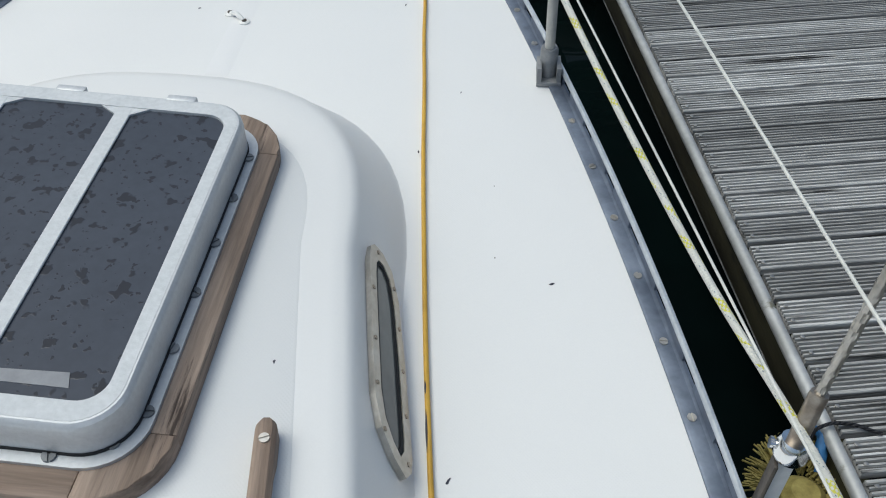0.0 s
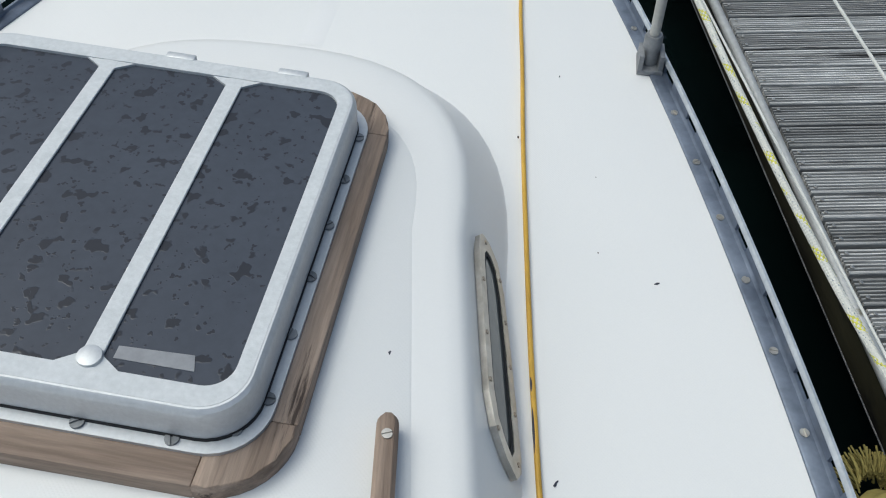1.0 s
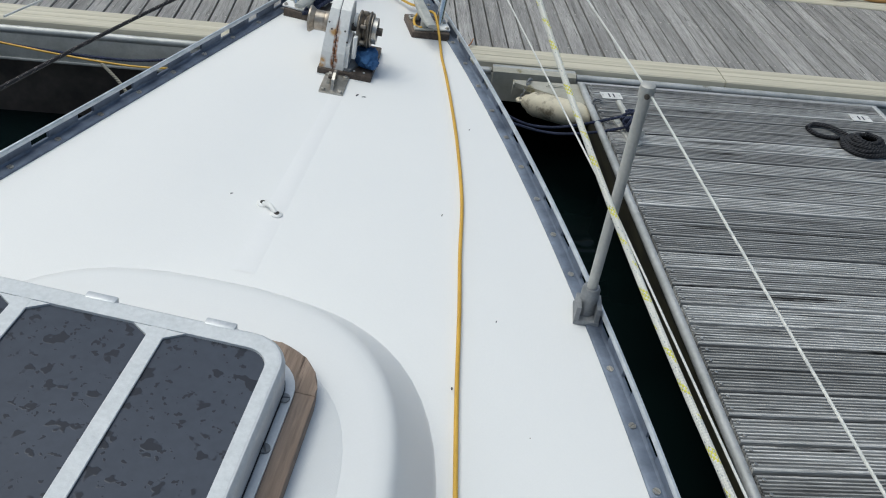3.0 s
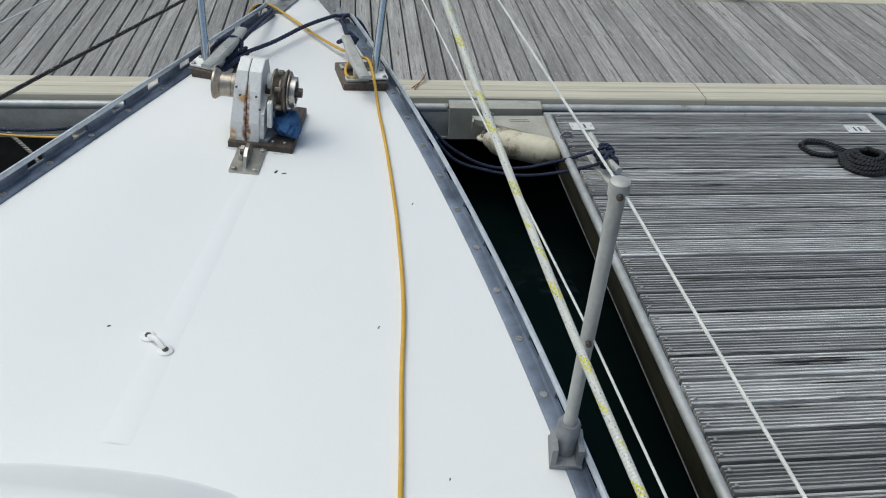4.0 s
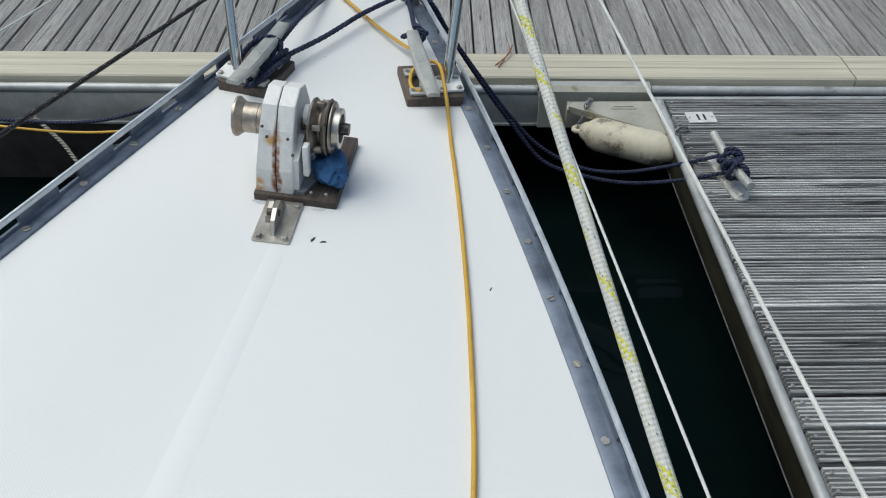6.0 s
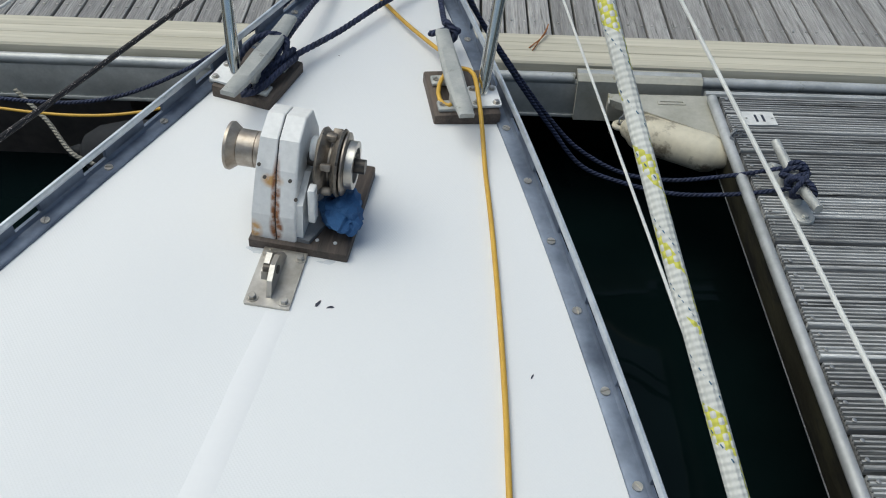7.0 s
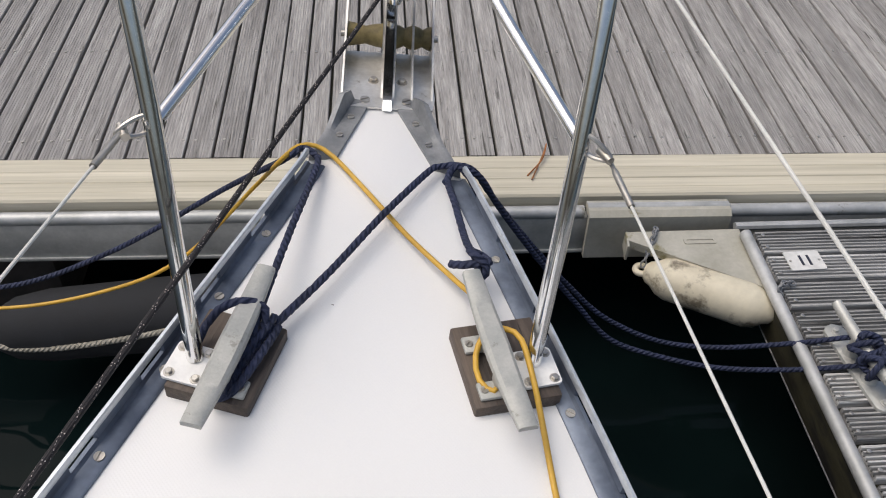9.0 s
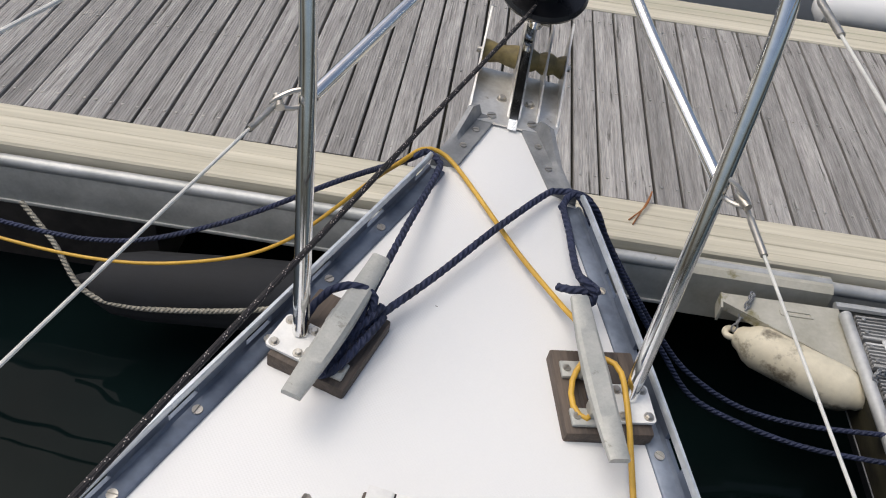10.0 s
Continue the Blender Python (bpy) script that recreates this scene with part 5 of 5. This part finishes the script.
# yellow cable along the deck, round the cleat and over the port bow
run = [(0.580, 1.0), (0.553, 1.60), (0.534, 1.81), (0.512, 2.06), (0.483, 2.47), (0.468, 2.75), (0.455, 2.95), (0.443, 3.18), (0.411, 3.45), (0.376, 3.68), (0.343, 3.87), (0.318, 4.00)]
deck_run = [(x, y, deck_z(x, y) + 0.0065) for x, y in run]
rope_thing("shore_power_cable", "yellow cable lying along the deck and over the bow", deck_run + [(0.298, 4.10, 0.036), (0.282, 4.16, 0.058), (0.262, 4.225, 0.070), (0.240, 4.245, 0.066), (0.212, 4.245, 0.060), (0.197, 4.205, 0.046), (0.205, 4.165, 0.040), (0.226, 4.148, 0.042), (0.238, 4.180, 0.044), (0.222, 4.245, 0.046), (0.198, 4.305, 0.050), (0.160, 4.36, 0.034), (0.075, 4.455, 0.026), (-0.02, 4.575, 0.020), (-0.082, 4.648, 0.018), (-0.118, 4.664, 0.026), (-0.150, 4.654, 0.028), (-0.180, 4.620, 0.012)] + [w2b(*q) for q in ((0.70, -0.52, 0.33), (0.52, -0.54, 0.14), (0.34, -0.55, 0.045), (0.07, -0.565, 0.0), (-0.30, -0.53, 0.0), (-0.9, -0.42, 0.03), (-1.5, -0.25, 0.06))], 0.0045, M_YELLOW, lobes=0, step=0.014, category="cable")
for y, ln in ((1.84, 0.075), (1.94, 0.03), (2.52, 0.008)):
    x = 0.534 + (1.81 - y) * 0.085
    scuff = part("scuff_mark", sweep(smooth_path([(0, 0, 0), (-0.0445 * ln, ln * 0.5, 0.0006), (-0.085 * ln, ln, 0)], 0.01), lambda q, full=ln: 0.0006 + 0.0014 * math.sin(math.pi * min(1.0, q / full)), 8), M_INK)
    scuff.matrix_basis = BOAT @ pose(x - 0.0036, y, deck_z(x, y) + 0.0088)
    tagged(scuff, "black scuff along the side of the yellow cable", "scuff mark", "cable scuffs")

# braided control line rising over the rail
rope_thing("braided_sheet", "white braided rope with yellow flecks, slung above the rail", [(1.068, 1.56, 0.11), (1.045, 1.70, 0.203), (0.910, 2.038, 0.26), (0.775, 2.377, 0.348), (0.639, 2.715, 0.465), (0.502, 3.054, 0.612), (0.364, 3.392, 0.788), (0.157, 3.9, 1.109), (-0.335, 5.1, 2.05)], 0.0060, M_BRAID, lobes=0, step=0.03)
# furling line down the port side
FURL = [(-0.03, 5.03, 0.205), (-0.020, 4.99, 0.20), (-0.13, 4.4, 0.25), (-0.244, 3.8, 0.30), (-0.40, 3.0, 0.36), (-0.66, 1.6, 0.42)]
furl = rope_thing("furling_line", "black flecked furling line led aft from the drum", FURL, 0.0042, M_BLACKBRAID, lobes=0, step=0.03)
# small pale tracer stitches, three to a group, every three centimetres
bm = bmesh.new()
run = [Vector(q) for q in smooth_path(FURL, 0.029)]
for k in range(1, len(run) - 1):
    axis = (run[k + 1] - run[k - 1]).normalized()
    side_v = axis.cross(Vector((0, 0, 1))).normalized()
    up_v = side_v.cross(axis)
    for along, turn in ((-0.0020, 72), (0.0022, 92), (-0.0020, 116)):
        c = math.radians(turn + 9 * math.sin(k * 2.3))
        out_v = side_v * math.cos(c) + up_v * math.sin(c)
        q = run[k] + axis * along + out_v * 0.0040
        bmesh.ops.create_icosphere(bm, subdivisions=1, radius=0.0008, matrix=Matrix.Translation(q))
tagged(part("tracer_stitches", bm, M_TRACER, furl, "pale tracer stitches in the black braid"), kind="stuff")

# ---- things on and beside the pontoons ----
fc = thing("pontoon_cleat", pose(2.090, -0.81, 0.0, 0, 0, 8), "grey galvanised cleat bolted to the finger boards", "cleat")
part("base", prism(rounded(0.055, 0.26, 0.026, 5), 0, 0.010, bev=0.003), M_GALV, fc)
bm = bmesh.new()
for s in (-1, 1):
    lathe([(0.020, 0.008), (0.014, 0.03), (0.014, 0.055)], 16, bm, pose(0, s * 0.04, 0))
rows = []
for k in range(21):
    s = -1 + 2 * k / 20
    r = 0.016 - 0.003 * abs(s)
    rows.append((0, 0.145 * s, 0.060 + 0.012 * s * s))
sweep(rows, lambda q: 0.0155 - 0.003 * abs(q / 0.145 - 1), 12, bm=bm)
part("horn", bm, M_GALV, fc)
for s in (-1, 1):
    bm = bmesh.new()
    hex_bolt(bm, 0, s * 0.108, 0.010, 0.008)
    part("bolt", bm, M_GALV, fc)
hitch = []
for k in range(70):
    a = k / 69
    hitch.append((2.094 + (0.027 + 0.009 * math.sin(a * 9)) * math.cos(a * 40), -0.825 + 0.046 * math.sin(a * 15) + 0.012 * math.cos(a * 50), 0.060 + (0.025 + 0.006 * math.sin(a * 21)) * math.sin(a * 40)))
rope_thing("cleat_hitch", "navy rope hitched in turns on the finger cleat", hitch, 0.0072, boat_axes=False)

fd = thing("fender", pose(1.700, -0.398, -0.088), "dirty cream cylindrical fender hung at the pontoon corner", "fender")
fdir = Vector((1.988, -0.580, -0.066)) - Vector((1.700, -0.398, -0.088))
FM = pose(0, 0, 0, 0, 0, 0) @ fdir.to_track_quat("Z", "Y").to_matrix().to_4x4()
L = fdir.length
part("body", lathe([(0.020, -0.005), (0.030, 0.005), (0.036, 0.020), (0.052, 0.040), (0.060, 0.065), (0.060, L - 0.065), (0.052, L - 0.04), (0.036, L - 0.02), (0.030, L - 0.005), (0.020, L + 0.005)], 28, m=FM), M_FENDER, fd)
for z in (-0.014, L + 0.014):
    bm = bmesh.new()
    sweep([(0.017 * math.cos(a), 0, z + 0.017 * math.sin(a)) for a in (2 * math.pi * k / 16 for k in range(17))], 0.009, 10, bm=bm)
    bmesh.ops.transform(bm, matrix=FM, verts=bm.verts)
    part("eye", bm, M_FENDER, fd, "moulded end eye")
def chain(label, points, size=0.011):
    """A short chain: round links, each turned against the last."""
    ob = thing("fender_chain", Matrix.Translation(points[0]), label, "chain", "fender chains")
    way = smooth_path(points, size * 1.35)
    for k, (a, b) in enumerate(zip(way, way[1:])):
        bm = sweep([(0.62 * size * math.cos(q), 0, size * math.sin(q)) for q in (2 * math.pi * j / 12 for j in range(13))], size * 0.24, 6)
        turn = (b - a).to_track_quat("Z", "Y").to_matrix().to_4x4() @ Matrix.Rotation(radians(90 * (k % 2) + 20), 4, "Z")
        part("link", bm, M_CASTGREY, ob, m=Matrix.Translation((a + b) / 2 - Vector(points[0])) @ turn)


chain("rusty grey chain from the fender to the corner bracket", [(1.688, -0.391, -0.080), (1.700, -0.372, -0.045), (1.716, -0.345, -0.012), (1.726, -0.322, -0.012), (1.736, -0.300, -0.018)])
chain("rusty grey chain from the fender over the pontoon trim", [(2.000, -0.588, -0.056), (1.992, -0.572, -0.015), (1.985, -0.560, 0.016), (2.006, -0.548, 0.018), (2.030, -0.545, 0.010)])

for px, py, turn in ((2.094, -0.456, 3), (3.315, -0.47, -2)):
    sign = thing("berth_plate", pose(px, py, 0.001, 0, 0, turn), "small white berth number plate screwed to the boards", "sign", "berth plates")
    part("plate", prism(rounded(0.098, 0.068, 0.004, 3), 0, 0.003), M_PLATE, sign, smooth=False)
    for dx in (-0.010, 0.012):
        part("bar", box(0.007, 0.036, 0.0008, dx, 0, 0.003), M_INK, sign, "dark bar")
    for dx in (-0.040, 0.040):
        part("screw", lathe([(0.004, 0.003), (0.003, 0.0045)], 10, m=pose(dx, 0.0, 0)), M_STEELDULL, sign)

coil = [(2.975, -0.640, 0.012), (3.02, -0.600, 0.012), (3.09, -0.615, 0.014), (3.12, -0.66, 0.016)]
for k in range(70):
    a = 0.45 * k
    r = 0.105 - 0.0009 * k
    coil.append((3.185 + r * math.cos(a + 1.9), -0.79 + 0.9 * r * math.sin(a + 1.9), 0.012 + 0.0007 * k + 0.004 * math.sin(k)))
rope_thing("rope_coil", "black mooring rope flaked in a coil on the boards", coil, 0.010, M_BLACKROPE, False, step=0.02)
rope_thing("rope_loop", "eye of the black rope lying on the boards", [(2.98, -0.645, 0.010), (3.00, -0.70, 0.010), (3.07, -0.72, 0.010), (3.12, -0.70, 0.012)], 0.010, M_BLACKROPE, False, step=0.02)

# straw-coloured rope fender and blue strop at the pontoon edge
bush = thing("rope_fender", pose(1.955, -3.40, -0.13), "frayed straw-coloured rope fender over the pontoon edge", "fender")
bm = bmesh.new()
rng = random.Random(5)
for k in range(420):
    a, b = rng.uniform(0, 2 * math.pi), rng.uniform(-0.5, 1.2)
    q = Vector((0.05 * math.cos(a), 0.09 * math.sin(a), 0.03 * b))
    dirn = Vector((math.cos(a) + rng.uniform(-0.5, 0.5), 1.1 * math.sin(a) + rng.uniform(-0.5, 0.5), b * 0.8 + rng.uniform(-0.2, 0.6))).normalized()
    ln = rng.uniform(0.04, 0.075)
    sweep([q, q + dirn * ln * 0.5, q + dirn * ln + Vector((0, 0, -0.012))], 0.0022, 4, bm=bm)
part("tassel", bm, M_STRAW, bush)
part("core", lathe([(0.03, -0.12), (0.05, -0.09), (0.055, 0.02), (0.03, 0.05)], 16), M_STRAW, bush)
rope_thing("blue_strop", "blue polypropylene strop in the rope fender", [(1.99, -3.37, -0.06), (2.00, -3.33, -0.03), (2.01, -3.30, -0.02), (2.00, -3.26, -0.05)], 0.012, M_BLUEPOLY, False)
rope_thing("lashing", "thin dark lashing over the pontoon edge", [(1.97, -3.33, -0.05), (1.985, -3.31, 0.012), (2.05, -3.30, 0.012), (2.12, -3.33, 0.008)], 0.004, M_BLACKROPE, False)

# big black fender alongside the walkway
bf = thing("large_fender", pose(0.37, -0.36, -0.265, 0, 0, 6) @ Matrix.Diagonal((1, 0.72, 0.72, 1)), "large black rubber fender floating against the walkway", "fender")
part("body", lathe([(0.03, -0.46), (0.08, -0.44), (0.12, -0.39), (0.14, -0.30), (0.145, 0.0), (0.14, 0.30), (0.12, 0.39), (0.08, 0.44), (0.03, 0.46)], 32, m=pose(0, 0, 0, 0, 90, 0)), M_BLACKRUBBER, bf, "scuffed black body")
for sx in (-1, 1):
    part("end_eye", lathe([(0.034, 0.44), (0.036, 0.47), (0.022, 0.50)], 20, m=pose(0, 0, 0, 0, 90 * sx, 0)), M_BLACKRUBBER, bf, "moulded end eye")
rope_thing("fender_rope", "grey rope strung along the black fender", [(-0.30, -0.30, -0.10), (-0.19, -0.37, -0.17), (-0.08, -0.46, -0.245), (0.08, -0.488, -0.252), (0.36, -0.475, -0.215), (0.60, -0.44, -0.165)], 0.0075, M_GREYROPE, False)


# far side of the walkway
bucket = thing("bucket", pose(3.40, 1.315, 0.006), "blue plastic bucket with a rope round it", "bucket")
part("body", lathe([(0.085, 0.0), (0.09, 0.004), (0.105, 0.20), (0.112, 0.205), (0.112, 0.215), (0.100, 0.212), (0.086, 0.012)], 28, close=False), M_BLUEPOLY, bucket)
part("bottom", lathe([(0.086, 0.004), (0.086, 0.012)], 28), M_BLUEPOLY, bucket)
rope_thing("pale_line", "pale line lying round the bucket", [(3.40 + 0.14 * math.cos(a), 1.30 + 0.10 * math.sin(a), 0.014 + 0.03 * (0.5 + 0.5 * math.sin(2 * a))) for a in (0.35 * k for k in range(20))], 0.007, M_WIRE, False)
rope_thing("hose_coil", "orange-brown hose coiled on the far timber", [(3.95 + (0.13 - 0.001 * k) * math.cos(0.5 * k), 1.36 + 0.05 * math.sin(0.5 * k), 0.018 + 0.0012 * k) for k in range(45)] + [(4.2, 1.34, 0.02), (4.4, 1.36, 0.02)], 0.011, material("hose_orange", (0.45, 0.25, 0.08), (0.34, 0.17, 0.05), 20.0), False, lobes=0, step=0.03)

nb = thing("neighbouring_boat", pose(3.9, 2.1, WATER), "white hull of a boat moored across the walkway", "boat")
bm = bmesh.new()
rows = []
for k in range(25):
    s = k / 24
    x = -2.9 + 8.0 * s
    h = 1.15 * min(1.0, (s / 0.35)) ** 0.6 if s < 0.35 else 1.15
    h = max(h, 0.03)
    rows.append([bm.verts.new((x, 0.75 - h * u, z)) for u, z in ((0.55, -0.3), (0.82, 0.05), (0.96, 0.5), (1.0, 0.92), (0.97, 0.96), (0.0, 1.02), (-0.97, 0.96), (-1.0, 0.9), (-0.8, 0.05), (-0.5, -0.3))])
for a, b in zip(rows, rows[1:]):
    for j in range(9):
        bm.faces.new((a[j], a[j + 1], b[j + 1], b[j]))
bm.faces.new(rows[0])
bm.faces.new(rows[-1][::-1])
part("hull", bm, M_GEL, nb)
part("stripe", box(0.03, 0.012, 0.8, -0.95, -0.352, 0.1, 0.002, m=pose(0, 0, 0, 0, -14, 0)), M_BLUEPOLY, nb, "slanting blue stripe")
nf = part("hanging_fender", lathe([(0.03, 0), (0.07, 0.03), (0.075, 0.06), (0.075, 0.44), (0.07, 0.47), (0.03, 0.5)], 24), M_GEL, m=pose(2.28, 1.52, 0.02, 0, 90, 0))
tagged(nf, "white fender lying at the far timber edge", "fender")
rope_thing("brown_twine", "brown twine loop on the timber edge", [(1.40, -0.10, 0.008), (1.45, -0.04, 0.02), (1.47, 0.02, 0.03), (1.455, -0.02, 0.02), (1.41, -0.12, 0.010)], 0.0022, M_RUST, False, lobes=0)

# ---- boards of both pontoons, last ----
me_main = board_mesh("board", 1.196, 0.0750, 7, False, M_BOARD, 0.0008)
x = -4.46
rng = random.Random(11)
while x < 8.2:
    b = new("board", me_main)
    b.parent = walkway
    b.matrix_basis = pose(x + rng.uniform(-0.0014, 0.0014), 0.602 + rng.uniform(-0.003, 0.003), rng.uniform(-0.0015, 0.0015), 0, rng.uniform(-0.7, 0.7), rng.uniform(-0.09, 0.09))
    x += 0.0832
bm = bmesh.new()
x = -2.0
while x < 4.6:
    for dx in (-0.02, 0.02):
        for y in (0.09, 0.585, 1.10):
            lathe([(0.0042, 0.0), (0.004, 0.0022)], 8, bm, pose(x + dx * 0.9, y + 0.004 * math.sin(x * 91), 0.0))
    x += 0.0832
part("board_screws", bm, M_STEELDULL, walkway, "small stainless decking screws")
tagged(bpy.data.objects["board_screws"], kind="stuff")

me_fing = board_mesh("finger_board", FX1 - FX0 - 0.012, 0.0830, 6, True, M_BOARDX, 0.0085, M_GROOVE)
me_scr = link_mesh("screw", lathe([(0.0055, 0.0), (0.0052, 0.0025), (0.003, 0.003)], 8), M_STEELDULL)
y = FY1 - 0.045
while y > FY0 + 0.1:
    b = new("board", me_fing)
    b.parent = finger
    b.matrix_basis = pose((FX0 + FX1) / 2 + 0.004, y, rng.uniform(-0.0015, 0.0015), rng.uniform(-0.5, 0.5), 0, rng.uniform(-0.06, 0.06))
    if y > -4.2:
        for dy in (-0.022, 0.024):
            s = new("screw", me_scr)
            s.parent = finger
            s.matrix_basis = pose(FX0 + 0.024 + rng.uniform(-0.004, 0.004), y + dy, 0.001)
    y -= 0.0965
